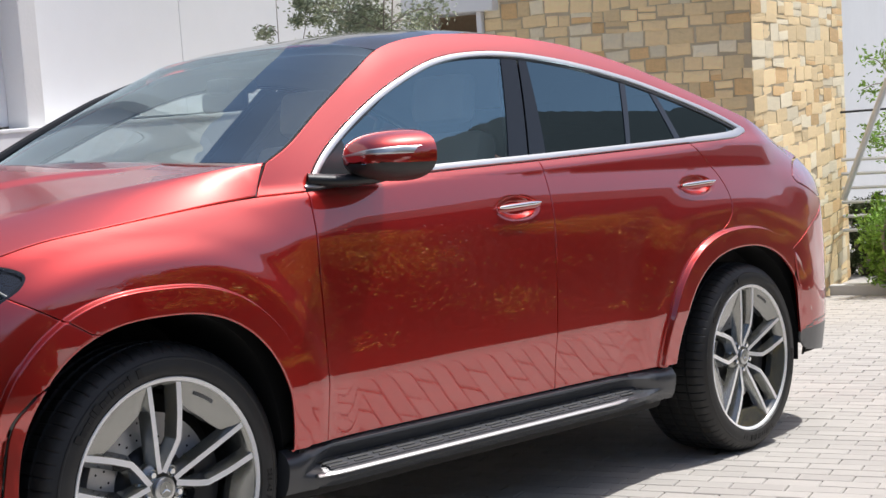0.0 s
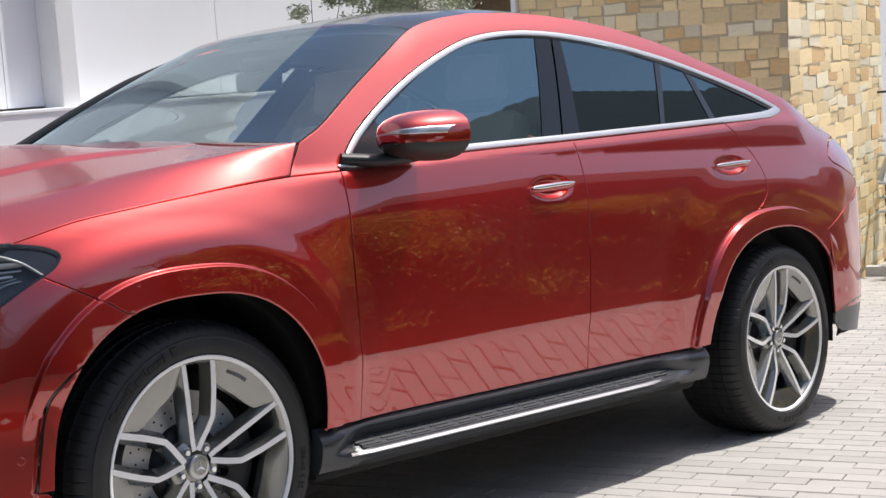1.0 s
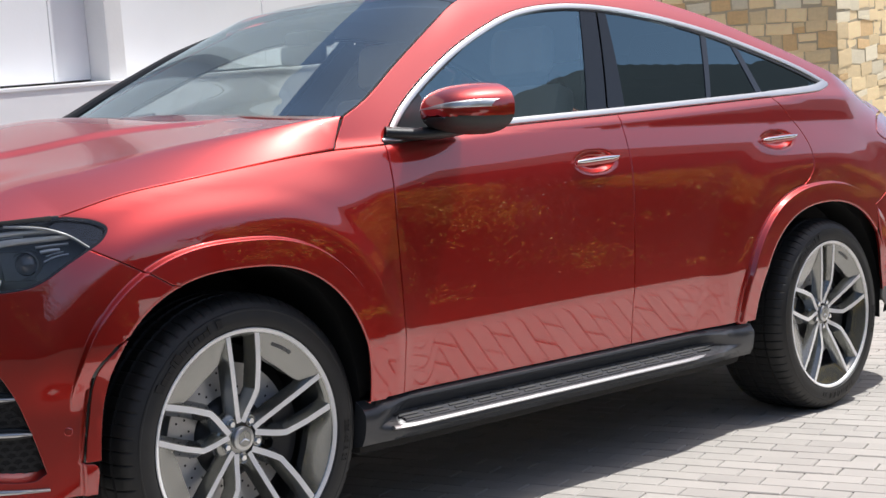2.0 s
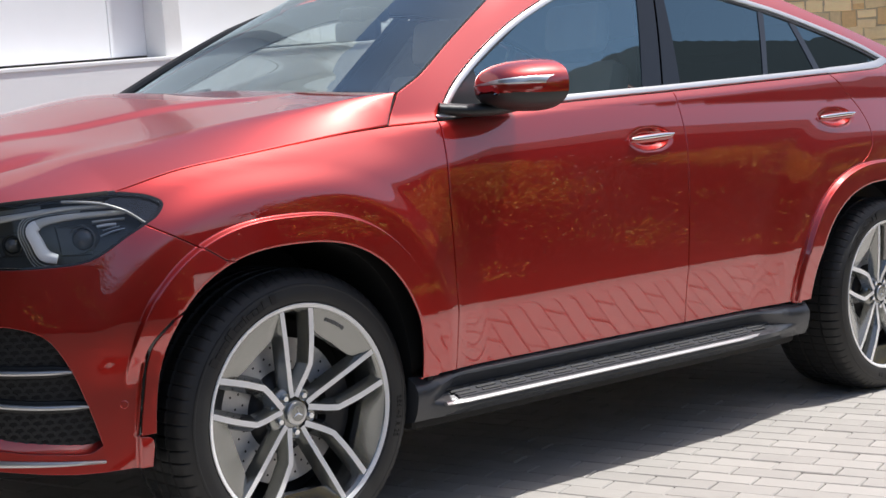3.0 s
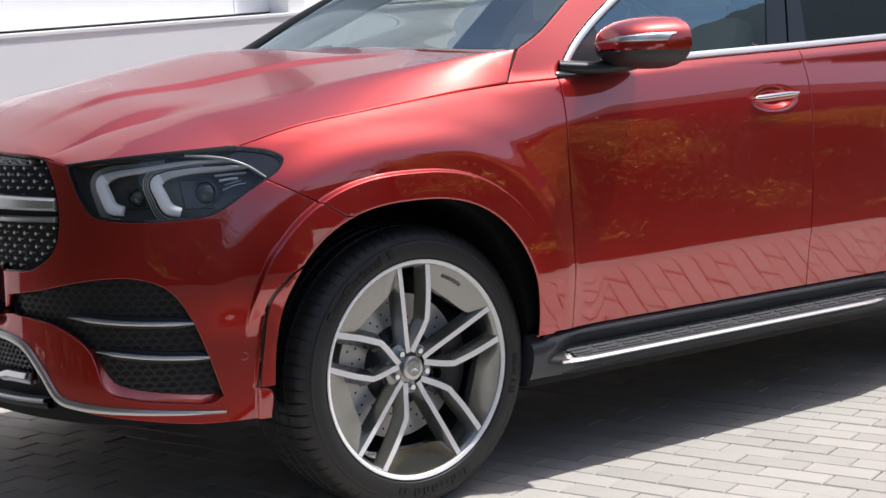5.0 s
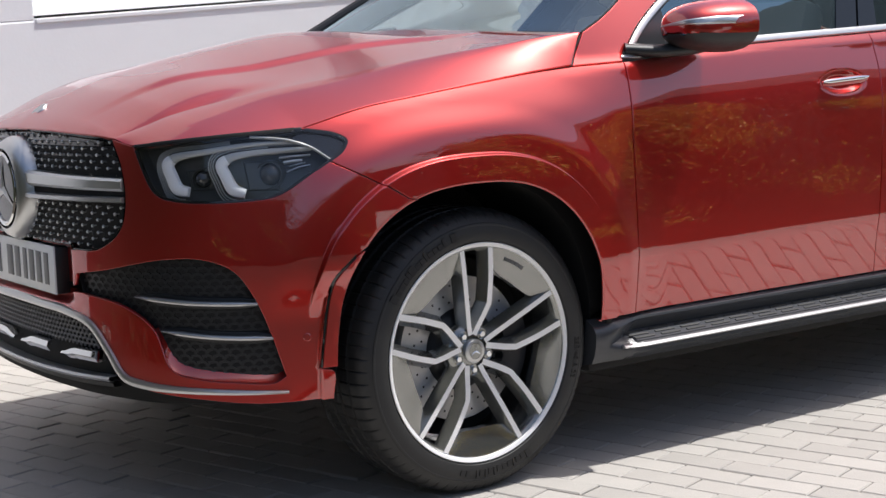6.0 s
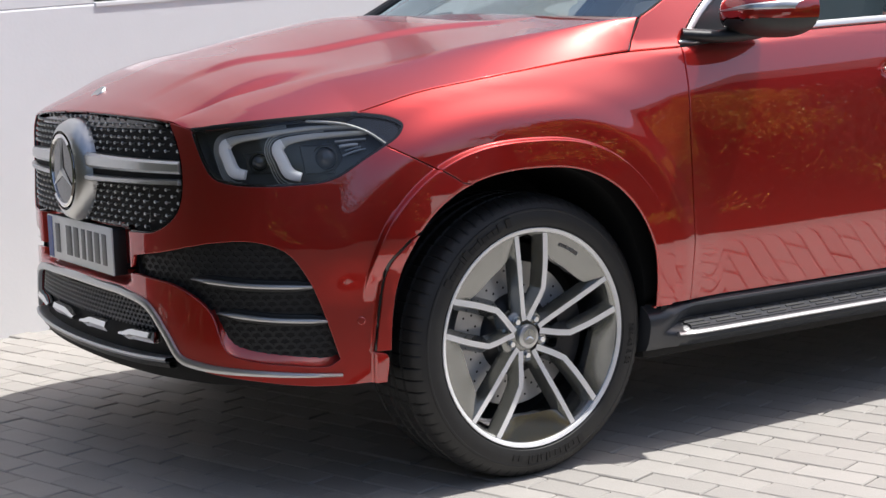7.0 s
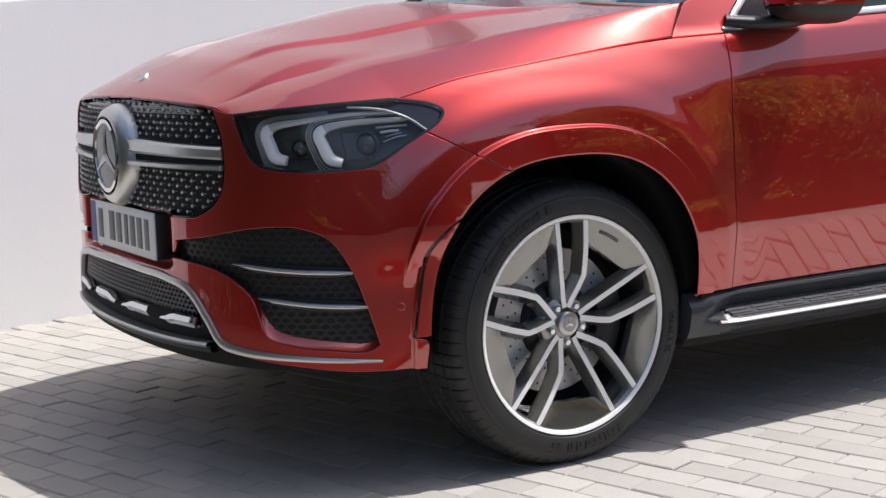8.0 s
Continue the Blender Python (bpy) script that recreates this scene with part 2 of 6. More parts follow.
def part(name, bm, mat, parent=None, label="", smooth=True, crease=40):
    """Links a bmesh as one mesh object under a thing or a part; edges sharper than crease stay sharp."""
    bmesh.ops.recalc_face_normals(bm, faces=bm.faces)
    me = bpy.data.meshes.new(name)
    if smooth:
        for f in bm.faces:
            f.smooth = True
        for e in bm.edges:
            if len(e.link_faces) == 2 and e.calc_face_angle(0) > radians(crease):
                e.smooth = False
    bm.to_mesh(me)
    bm.free()
    return link(name, me, mat, parent, label)


def thing(name, m=Matrix(), label="", category="", group="", kind=""):
    ob = new(name)
    ob.matrix_world = m
    return tagged(ob, label, category, group, kind)


def box(bm, lo, hi, bevel=0.0, m=None):
    lo, hi = Vector(lo), Vector(hi)
    r = bmesh.ops.create_cube(bm, size=1.0)
    vs = r["verts"]
    for v in vs:
        v.co = Vector([lo[i] + (v.co[i] + 0.5) * (hi[i] - lo[i]) for i in range(3)])
    if bevel:
        es = list({e for v in vs for e in v.link_edges})
        out = bmesh.ops.bevel(bm, geom=es, offset=bevel, segments=2, affect="EDGES", profile=0.5)
        vs = list({v for f in out["faces"] for v in f.verts} | {v for v in vs if v.is_valid})
    if m is not None:
        bmesh.ops.transform(bm, matrix=m, verts=vs)
    return vs


def lathe(profile, n=96, close=False):
    """Turn a profile of (radius, y) round the y axis; returns verts, faces."""
    p = np.array(profile, float)
    a = np.linspace(0, 2 * np.pi, n, endpoint=False)
    v = np.stack([p[None, :, 0] * np.cos(a)[:, None], np.repeat(p[None, :, 1], n, 0), p[None, :, 0] * np.sin(a)[:, None]], -1).reshape(-1, 3)
    k = len(p)
    f = [(i * k + j, i * k + (j + 1) % k, (i + 1) % n * k + (j + 1) % k, (i + 1) % n * k + j) for i in range(n) for j in range(k if close else k - 1)]
    return v, f


def tube(path, r, n=10, cap=True, flat=1.0, up=None):
    """A rod along a path; r a number or one per point; flat squeezes it along its second axis."""
    p = np.array(path, float)
    r = np.broadcast_to(np.asarray(r, float), (len(p),))
    t = np.gradient(p, axis=0)
    t /= np.linalg.norm(t, axis=1)[:, None]
    ref = np.array(up if up is not None else (0.0, 0.0, 1.0))
    u = np.cross(t, ref)
    u /= np.maximum(np.linalg.norm(u, axis=1), 1e-9)[:, None]
    w = np.cross(u, t)
    a = np.linspace(0, 2 * np.pi, n, endpoint=False)
    v = (p[:, None] + r[:, None, None] * (np.cos(a)[None, :, None] * u[:, None] + flat * np.sin(a)[None, :, None] * w[:, None])).reshape(-1, 3)
    f = [(i * n + j, i * n + (j + 1) % n, (i + 1) * n + (j + 1) % n, (i + 1) * n + j) for i in range(len(p) - 1) for j in range(n)]
    if cap:
        f += [tuple(range(n))[::-1], tuple((len(p) - 1) * n + j for j in range(n))]
    return v, f


def mirrored(v):
    return np.asarray(v, float) * (1, -1, 1)


def poly_normals(p):
    """Inward unit normals of a counter-clockwise polygon."""
    d = np.roll(p, -1, 0) - np.roll(p, 1, 0)
    n = np.stack([-d[:, 1], d[:, 0]], 1)
    return n / np.maximum(np.linalg.norm(n, axis=1), 1e-9)[:, None]


def inside(q, p):
    c = np.zeros(len(q), bool)
    a, b = p, np.roll(p, -1, 0)
    for (x0, y0), (x1, y1) in zip(a, b):
        if y0 != y1:
            c ^= ((y0 > q[:, 1]) != (y1 > q[:, 1])) & (q[:, 0] < (x1 - x0) * (q[:, 1] - y0) / (y1 - y0) + x0)
    return c


def resample(p, gap):
    """Points along a closed outline, no more than gap apart, corners kept."""
    out = []
    for a, b in zip(p, np.roll(p, -1, 0)):
        k = max(1, int(np.ceil(np.linalg.norm(b - a) / gap)))
        if np.linalg.norm(b - a) < 1e-5:
            continue
        out += [a + (b - a) * i / k for i in range(k)]
    return np.array(out)


def panel_data(outline, fn, grid=0.02, seam=0.002, edge=0.0015, depth=0.012, grid_v=None, extra=None):
    """A sheet cut from the surface fn along an outline: rounded edges and a flange turned inwards."""
    p = resample(np.array(outline, float), grid * 0.7)
    if np.sum(p[:, 0] * np.roll(p[:, 1], -1) - np.roll(p[:, 0], -1) * p[:, 1]) < 0:
        p = p[::-1]
    nrm = poly_normals(p)
    q = p + nrm * seam
    top = p + nrm * (seam + edge)
    gv = grid_v or grid
    g = np.stack(np.meshgrid(np.arange(p[:, 0].min(), p[:, 0].max(), grid), np.arange(p[:, 1].min(), p[:, 1].max(), gv)), -1).reshape(-1, 2)
    if extra is not None:
        extra = np.asarray(extra)
        extra = extra[inside(extra, top)]
        near = np.array([np.min((extra[:, 0] - a) ** 2 + (extra[:, 1] - b) ** 2) for a, b in g])
        g = np.vstack([g[near > (0.55 * grid) ** 2], extra])
    g = g[inside(g, top)]
    d = np.full(len(g), 9.0)
    for a in top:
        d = np.minimum(d, (g[:, 0] - a[0]) ** 2 + (g[:, 1] - a[1]) ** 2)
    g = g[d > (0.22 * min(grid, gv)) ** 2]
    k = len(top)
    res = delaunay_2d_cdt([Vector(v) for v in np.vstack([top, g])], [(i, (i + 1) % k) for i in range(k)], [], 1, 1e-6)
    uv = np.array([tuple(v) for v in res[0]])
    faces = [tuple(f) for f in res[2]]

    def at(w):
        h = 4e-4
        P = fn(w[:, 0], w[:, 1])
        n = np.cross(fn(w[:, 0] + h, w[:, 1]) - fn(w[:, 0] - h, w[:, 1]), fn(w[:, 0], w[:, 1] + h) - fn(w[:, 0], w[:, 1] - h))
        return P, n / np.maximum(np.linalg.norm(n, axis=1), 1e-12)[:, None]

    V, N = at(uv)
    T, TN = at(top)
    Q, QN = at(q)
    out = Q - T
    out /= np.maximum(np.linalg.norm(out, axis=1), 1e-9)[:, None]
    base = len(V)
    V = np.vstack([V, T, Q - QN * edge, Q - QN * depth])
    N = np.vstack([N, TN, out * 0.9 + QN * 0.45, out])
    for r in range(2):
        a, b = base + r * k, base + (r + 1) * k
        faces += [(a + i, b + i, b + (i + 1) % k, a + (i + 1) % k) for i in range(k)]
    N /= np.linalg.norm(N, axis=1)[:, None]
    return V, faces, N


def panel(name, outline, fn, mat, parent, both=True, label="", **kw):
    """The sheet on the left side and, with both, its mirror image on the right; returns the left one."""
    V, F, N = panel_data(outline, fn, **kw)
    left = link(name, mesh_of(name, V, F, N), mat, parent, label)
    if both:
        link(name, mesh_of(name, mirrored(V), [f[::-1] for f in F], mirrored(N)), mat, parent, label)
    return left


def offset(fn, d):
    """The surface fn moved by d along its outer side."""
    def moved(a, b):
        h = 1e-3
        n = np.cross(fn(a + h, b) - fn(a - h, b), fn(a, b + h) - fn(a, b - h))
        return fn(a, b) + d * n / np.maximum(np.linalg.norm(n, axis=-1), 1e-12)[..., None]
    return moved


def strip_on(fn, path, half, lift=0.004, n=None):
    """A raised moulding with a rounded section that follows a path on the surface fn."""
    c = np.array(path, float)
    nn = np.gradient(c, axis=0)
    nn = np.stack([-nn[:, 1], nn[:, 0]], 1)
    nn /= np.linalg.norm(nn, axis=1)[:, None]
    half = np.broadcast_to(np.asarray(half, float), (len(c),))
    v = []
    prof = [(-1, -0.006), (-1, 0.0), (-0.85, lift * 0.75), (-0.4, lift), (0.4, lift), (0.85, lift * 0.75), (1, 0.0), (1, -0.006)]
    for o, l in prof:
        w = c + nn * (o * half)[:, None]
        v.append(offset(fn, l)(w[:, 0], w[:, 1]))
    v = np.stack(v, 1)
    k = len(prof)
    f = [(i * k + j, i * k + j + 1, (i + 1) * k + j + 1, (i + 1) * k + j) for i in range(len(c) - 1) for j in range(k - 1)]
    f += [tuple(range(k)), tuple((len(c) - 1) * k + j for j in range(k))[::-1]]
    return v.reshape(-1, 3), f


def both_sides(name, v, f, mat, parent, label="", right=True):
    """Links a mesh and its mirror image; returns the left one."""
    made = None
    for s in ((v, f), (mirrored(v), [q[::-1] for q in f])) if right else ((v, f),):
        me = mesh_of(name, *s)
        bm = bmesh.new()
        bm.from_mesh(me)
        ob = part(name, bm, mat, parent, label)
        made = made or ob
    return made


def joined(pieces):
    V, F, o = [], [], 0
    for v, f in pieces:
        V.append(np.asarray(v, float))
        F += [tuple(i + o for i in q) for q in f]
        o += len(v)
    return np.vstack(V), F


def ref_mesh(name, v, f, crease=35):
    bm = bmesh.new()
    bm.from_mesh(mesh_of(name, v, f))
    bmesh.ops.recalc_face_normals(bm, faces=bm.faces)
    for q in bm.faces:
        q.smooth = True
    for e in bm.edges:
        if len(e.link_faces) == 2 and e.calc_face_angle(0) > radians(crease):
            e.smooth = False
    me = bpy.data.meshes.new(name)
    bm.to_mesh(me)
    bm.free()
    return me


# ---- the car ----
car = thing("car", Matrix(), "glossy red coupe-shaped sport utility car parked on grey pavers", "car")


FRONT_LIP = arch_line(0, 0.466, 5, 174.5, 60)
REAR_LIP = arch_line(1, 0.463, 5, 174.5, 60)
SILL_Z = 0.424


def path(*segments):
    return np.vstack([spline(s) if 2 < len(s) < 14 else np.array(s, float) for s in segments])


HOOD_LINE = [(-0.501, 1.015), (-0.325, 1.059), (-0.154, 1.085), (0.03, 1.109), (0.225, 1.132), (0.386, 1.147)]
DOOR_FRONT = [(0.566, 1.156), (0.557, 1.065), (0.55, 0.852), (0.552, 0.65), (0.566, SILL_Z)]
DOOR_SPLIT = [(1.672, 1.226), (1.678, 1.072), (1.662, 0.8), (1.655, 0.6), (1.672, SILL_Z)]
BELT = [(0.566, 1.156), (0.82, 1.181), (1.104, 1.199), (1.672, 1.226), (2.2, 1.253), (2.653, 1.277)]
DOOR_REAR = np.vstack([spline([(2.653, 1.277), (2.74, 1.205), (2.805, 1.14), (2.842, 1.06), (2.838, 0.995), (2.80, 0.952)]), arch_line(1, 0.5535, 104, 175.8, 40)])
CHROME_TOP = [(0.572, 1.17), (0.693, 1.273), (0.948, 1.417), (1.181, 1.518), (1.414, 1.594), (1.65, 1.629), (1.887, 1.633), (2.177, 1.607),
              (2.5, 1.548), (2.8, 1.463), (3.0, 1.395), (3.13, 1.338)]
CHROME_END = [(3.13, 1.338), (3.05, 1.305), (2.9, 1.291), (2.653, 1.277)]
PILLAR_IN = [(0.468, 1.245), (0.566, 1.292), (0.744, 1.398), (0.99, 1.533), (1.165, 1.621), (1.306, 1.661), (1.507, 1.694)]
ROOF_EDGE = [(1.507, 1.694), (1.75, 1.706), (1.95, 1.703), (2.259, 1.676), (2.552, 1.612), (2.86, 1.512), (3.2, 1.40), (3.55, 1.29), (3.80, 1.215)]



def rings(i, radii):
    return np.vstack([arch_line(i, r, -6, 186, 190) for r in radii])


def handle_points(i):
    c, h, a, b = HANDLES[i]
    out = [(c, h)]
    for r in np.linspace(0.1, 1.15, 12):
        t = np.linspace(0, 2 * np.pi, 64, endpoint=False)
        out += list(zip(c + a * r * np.cos(t), h + b * r * np.sin(t)))
    return np.array(out)


# finer points where the surface turns quickly: flares, creases, handle recesses
FLARE_R = (0.476, 0.486, 0.496, 0.506, 0.516, 0.524, 0.531, 0.5345, 0.538, 0.5415, 0.545, 0.549, 0.553, 0.558, 0.565, 0.575, 0.587, 0.60, 0.611, 0.622, 0.633, 0.644, 0.655)
FRONT_RINGS, REAR_RINGS = rings(0, FLARE_R), rings(1, FLARE_R)
CREASE = np.array([(a, b) for a in np.arange(0.56, 2.9, 0.02) for b in (*np.arange(0.576, 0.641, 0.007),)]
                  + [(a, float(belt_z(a)) - 0.030 + o) for a in np.arange(0.56, 2.9, 0.02) for o in np.arange(-0.016, 0.0161, 0.004)])

# outer panels, each with its gap
panel("front_wing", path([(-0.245, 0.827), (-0.299, 0.860), (-0.436, 0.932)], [(-0.436, 0.932), (-0.400, 0.956), (-0.384, 0.982), (-0.41, 0.999), (-0.501, 1.015)],
                         HOOD_LINE, [(0.386, 1.147), (0.566, 1.156)], DOOR_FRONT, [(0.566, SILL_Z), (0.400, SILL_Z)], FRONT_LIP[FRONT_LIP[:, 0] > -0.236]),
      body, RED, car, grid=0.016, extra=FRONT_RINGS)
front_door = panel("front_door", path(DOOR_FRONT[::-1], BELT[:4], DOOR_SPLIT, [(1.672, SILL_Z), (0.566, SILL_Z)]), body, RED, car, grid=0.02, extra=np.vstack([handle_points(0), CREASE]))
rear_door = panel("rear_door", path(DOOR_SPLIT[::-1], BELT[3:], DOOR_REAR, [(2.34, SILL_Z), (1.672, SILL_Z)]), body, RED, car, grid=0.02, extra=np.vstack([handle_points(1), CREASE, REAR_RINGS]))
panel("side_frame", path(CHROME_TOP, CHROME_END, DOOR_REAR, [(2.34, SILL_Z), (2.40, SILL_Z)], REAR_LIP[::-1], [(3.40, 0.43), (3.30, 0.70)], [(3.30, 0.80), (3.55, 0.905), (3.72, 0.968), (3.80, 1.02)],
                         [(3.80, 1.02), (3.714, 1.030), (3.554, 1.075)], [(3.554, 1.075), (3.47, 1.102), (3.45, 1.125)], [(3.45, 1.125), (3.51, 1.165), (3.60, 1.193), (3.80, 1.215)],
                         ROOF_EDGE[::-1], PILLAR_IN[::-1], [(0.468, 1.245), (0.386, 1.147)], [(0.386, 1.147), (0.566, 1.156)]),
      body, RED, car, grid=0.02, extra=REAR_RINGS)
panel("rear_bumper", path([(3.30, 0.80), (3.55, 0.905), (3.72, 0.968), (3.80, 1.02)], [(3.80, 1.02), (TAIL_S, 1.0)], [(TAIL_S, 0.47), (3.395, 0.45)]), body, RED, car, grid=0.03)
panel("rear_apron", path([(TAIL_S, 0.47), (3.395, 0.45), (3.42, 0.38), (3.6, 0.34), (TAIL_S, 0.30)]), body, APRON, car, grid=0.03, label="grey lower rear apron")
panel("tail_lamp", path([(3.80, 1.025), (3.714, 1.033), (3.554, 1.078)], [(3.554, 1.078), (3.475, 1.104), (3.455, 1.125)], [(3.455, 1.125), (3.51, 1.162), (3.60, 1.190), (3.80, 1.21)], [(4.3, 1.17), (4.3, 1.10)]), body, AMBER, car, grid=0.03, label="red tail lamp lens")
panel("tailgate", path([(3.80, 1.025), (4.3, 1.10), (4.3, 1.17), (3.80, 1.21), (4.1, 1.22), (TAIL_S, 1.22), (TAIL_S, 1.0)]), body, RED, car, grid=0.04)


# ---- bonnet ----
_edge = body(*np.vstack([spline(HOOD_LINE), np.array([(0.386, 1.147), (0.468, 1.245)])]).T)
_front = body(*spline([(NOSE_S, 1.026), (-1.4, 1.022), (-1.23, 1.016), (-1.03, 1.003), (-0.953, 0.984), (-0.711, 1.003), (-0.501, 1.015)]).T)
_rim = np.vstack([_front, _edge[1:-2]])
_corner = float(-body(0.468, 1.245)[1])
_tilt = (_corner - 0.544) / 1.316  # how the crease spreads towards the screen
_fy, _fx, _fz = -_front[:, 1], _front[:, 0], _front[:, 2]


def bonnet(x, y):
    """Height field of the bonnet over the plan: a flank up to a crease, a crowned top, a rounded nose."""
    x, y = np.asarray(x, float), np.asarray(y, float)
    a = np.abs(y)
    half = np.interp(x, _rim[:, 0], -_rim[:, 1])
    low = np.interp(x, _rim[:, 0], _rim[:, 2])
    fold = np.minimum(0.544 + _tilt * (x + 0.848), 0.985 * half)
    top = np.maximum(pchip(x, (-0.848, -0.77, -0.70, -0.55, -0.40, -0.28, -0.12, 0.04, 0.21, 0.37, 0.47),
                           (1.004, 1.029, 1.055, 1.090, 1.119, 1.139, 1.167, 1.191, 1.213, 1.236, 1.2445)), low + 0.002)
    crown = pchip(x, (-0.9, -0.62, -0.45, -0.1, 0.2, 0.47), (0.05, 0.078, 0.092, 0.100, 0.066, 0.040))

    def upper(b):
        ahead = x - np.interp(b, _fy, _fx)
        nose = np.interp(b, _fy, _fz) + pchip(ahead, (-0.02, 0.0, 0.02, 0.07, 0.18, 0.35, 0.5), (-0.02, 0.0, 0.018, 0.048, 0.098, 0.150, 0.182)) * (1 - np.clip(b / 0.90, 0, 1) ** 2.6)
        mix = step((x + 0.62) / 0.3)
        return nose * (1 - mix) + mix * (top + crown * (1 - 0.35 * (b / fold) ** 2 - 0.65 * step(b / fold)))

    ridge = 0.36 + 0.17 * step((x + 0.9) / 1.4)
    dome = 0.011 * (step((ridge + 0.012 - a) / 0.05) - 0.55 * step((ridge - a) / 0.30)) * step((x + 0.86) / 0.3) * step((0.44 - x) / 0.35)
    inner = upper(a) + (top - upper(fold)) * np.clip(a / fold, 0, 1) ** 3 + dome
    w = np.clip((a - fold) / np.maximum(half - fold, 0.004), 0, 1)
    outer = low + (top - low) * (1 - w ** 1.35)
    return np.stack([x, y, np.where(a <= fold, inner, outer)], -1)


_back = spline([(0.467, -_corner - 0.003), (0.462, -0.75), (0.44, -0.4), (0.43, 0), (0.44, 0.4), (0.462, 0.75), (0.467, _corner + 0.003)])
_left = _rim[:, :2]
hood_outline = np.vstack([_left, _back[1:-1], mirrored(_rim)[::-1][:, :2]])
_fold = [(a, sg * (0.544 + _tilt * (a + 0.848) + o)) for a in np.arange(-0.82, 0.46, 0.016) for o in (-0.016, -0.007, -0.002, 0.002, 0.007, 0.016) for sg in (-1, 1)]
_fold += [(a, sg * (0.36 + 0.17 * float(step((a + 0.9) / 1.4)) + o)) for a in np.arange(-0.82, 0.44, 0.016) for o in (-0.045, -0.036, -0.026, -0.015, -0.004, 0.006, 0.012) for sg in (-1, 1)]
panel("hood", hood_outline, bonnet, RED, car, both=False, grid=0.022, depth=0.008, extra=np.array(_fold))

# ---- glass and roof, lofted from side to side ----
def loft(edge, bulge, n=28, span=(-1, 1)):
    """Sheet from a left edge curve to its mirror image, arched by a bulge vector per point."""
    e, b = np.array(edge, float), np.array(bulge, float)
    v = np.linspace(*span, n)
    P = np.repeat(e[:, None], n, 1)
    P[:, :, 1] *= -v[None, :]
    P[:, :, :] += b[:, None, :] * (1 - v[None, :, None] ** 4)
    f = [(i * n + j, (i + 1) * n + j, (i + 1) * n + j + 1, i * n + j + 1) for i in range(len(e) - 1) for j in range(n - 1)]
    return P.reshape(-1, 3), f


def ramp(a, b, n):
    t = np.linspace(0, 1, n)[:, None]
    return (1 - t) * np.array(a) + t * np.array(b)


_pil = offset(body, -0.006)(*spline(PILLAR_IN[:5], 10).T)
v, f = loft(_pil, ramp((-0.12, 0, 0.02), (-0.09, 0, 0.05), len(_pil)))
link("windscreen", mesh_of("windscreen", v, f), SCREEN, car, "clear curved windscreen").visible_shadow = False
_roof = offset(body, -0.004)(*np.vstack([spline(PILLAR_IN[4:], 8), spline(ROOF_EDGE[:6], 8)[1:]]).T)
v, f = loft(_roof, ramp((-0.09, 0, 0.045), (0.0, 0, 0.035), len(_roof)))
link("roof_glass", mesh_of("roof_glass", v, f), BLACK_GLOSS, car, "black panoramic glass roof")
_tail = offset(body, -0.004)(*spline(ROOF_EDGE[5:], 8).T)
v, f = loft(_tail, ramp((0.0, 0, 0.05), (0.10, 0, 0.04), len(_tail)))
link("rear_window", mesh_of("rear_window", v, f), BLACK_GLOSS, car, "black sloping rear window")

# side windows with pillars between them
GLASS_TOP = [(0.606, 1.182), (0.758, 1.290), (0.954, 1.395), (1.164, 1.497), (1.390, 1.573), (1.628, 1.608), (1.855, 1.613), (2.156, 1.587), (2.45, 1.533), (2.75, 1.45), (2.97, 1.375), (3.07, 1.335)]
GLASS_END = [(3.07, 1.335), (3.0, 1.318), (2.85, 1.306), (2.653, 1.296)]
GLASS_LOW = [(2.653, 1.296), (2.2, 1.274), (1.672, 1.247), (1.104, 1.220), (0.82, 1.200), (0.62, 1.180)]
pane = offset(body, -0.010)
_top, _low = spline(GLASS_TOP, 12), np.vstack([spline(GLASS_END, 12), spline(GLASS_LOW, 12)[1:]])[::-1]


def between(a0, a1, b0, b1):
    """Piece of the window opening between two leaning cuts: a0, a1 on the lower edge, b0, b1 on the upper."""
    lo = _low[(_low[:, 0] > a0 + 0.004) & (_low[:, 0] < a1 - 0.004)]
    hi = _top[(_top[:, 0] > b0 + 0.004) & (_top[:, 0] < b1 - 0.004)]
    zl, zh = (lambda s: np.interp(s, _low[:, 0], _low[:, 1])), (lambda s: np.interp(s, _top[:, 0], _top[:, 1]))
    return np.vstack([[(a0, zl(a0))], lo, [(a1, zl(a1))], [(b1, zh(b1))], hi[::-1], [(b0, zh(b0))]])


def even(pts, n=60):
    """n points evenly along a curve."""
    c = spline(pts)
    d = np.r_[0, np.cumsum(np.hypot(*np.diff(c, axis=0).T))]
    t = np.linspace(0, d[-1], n)
    return np.stack([np.interp(t, d, c[:, 0]), np.interp(t, d, c[:, 1])])


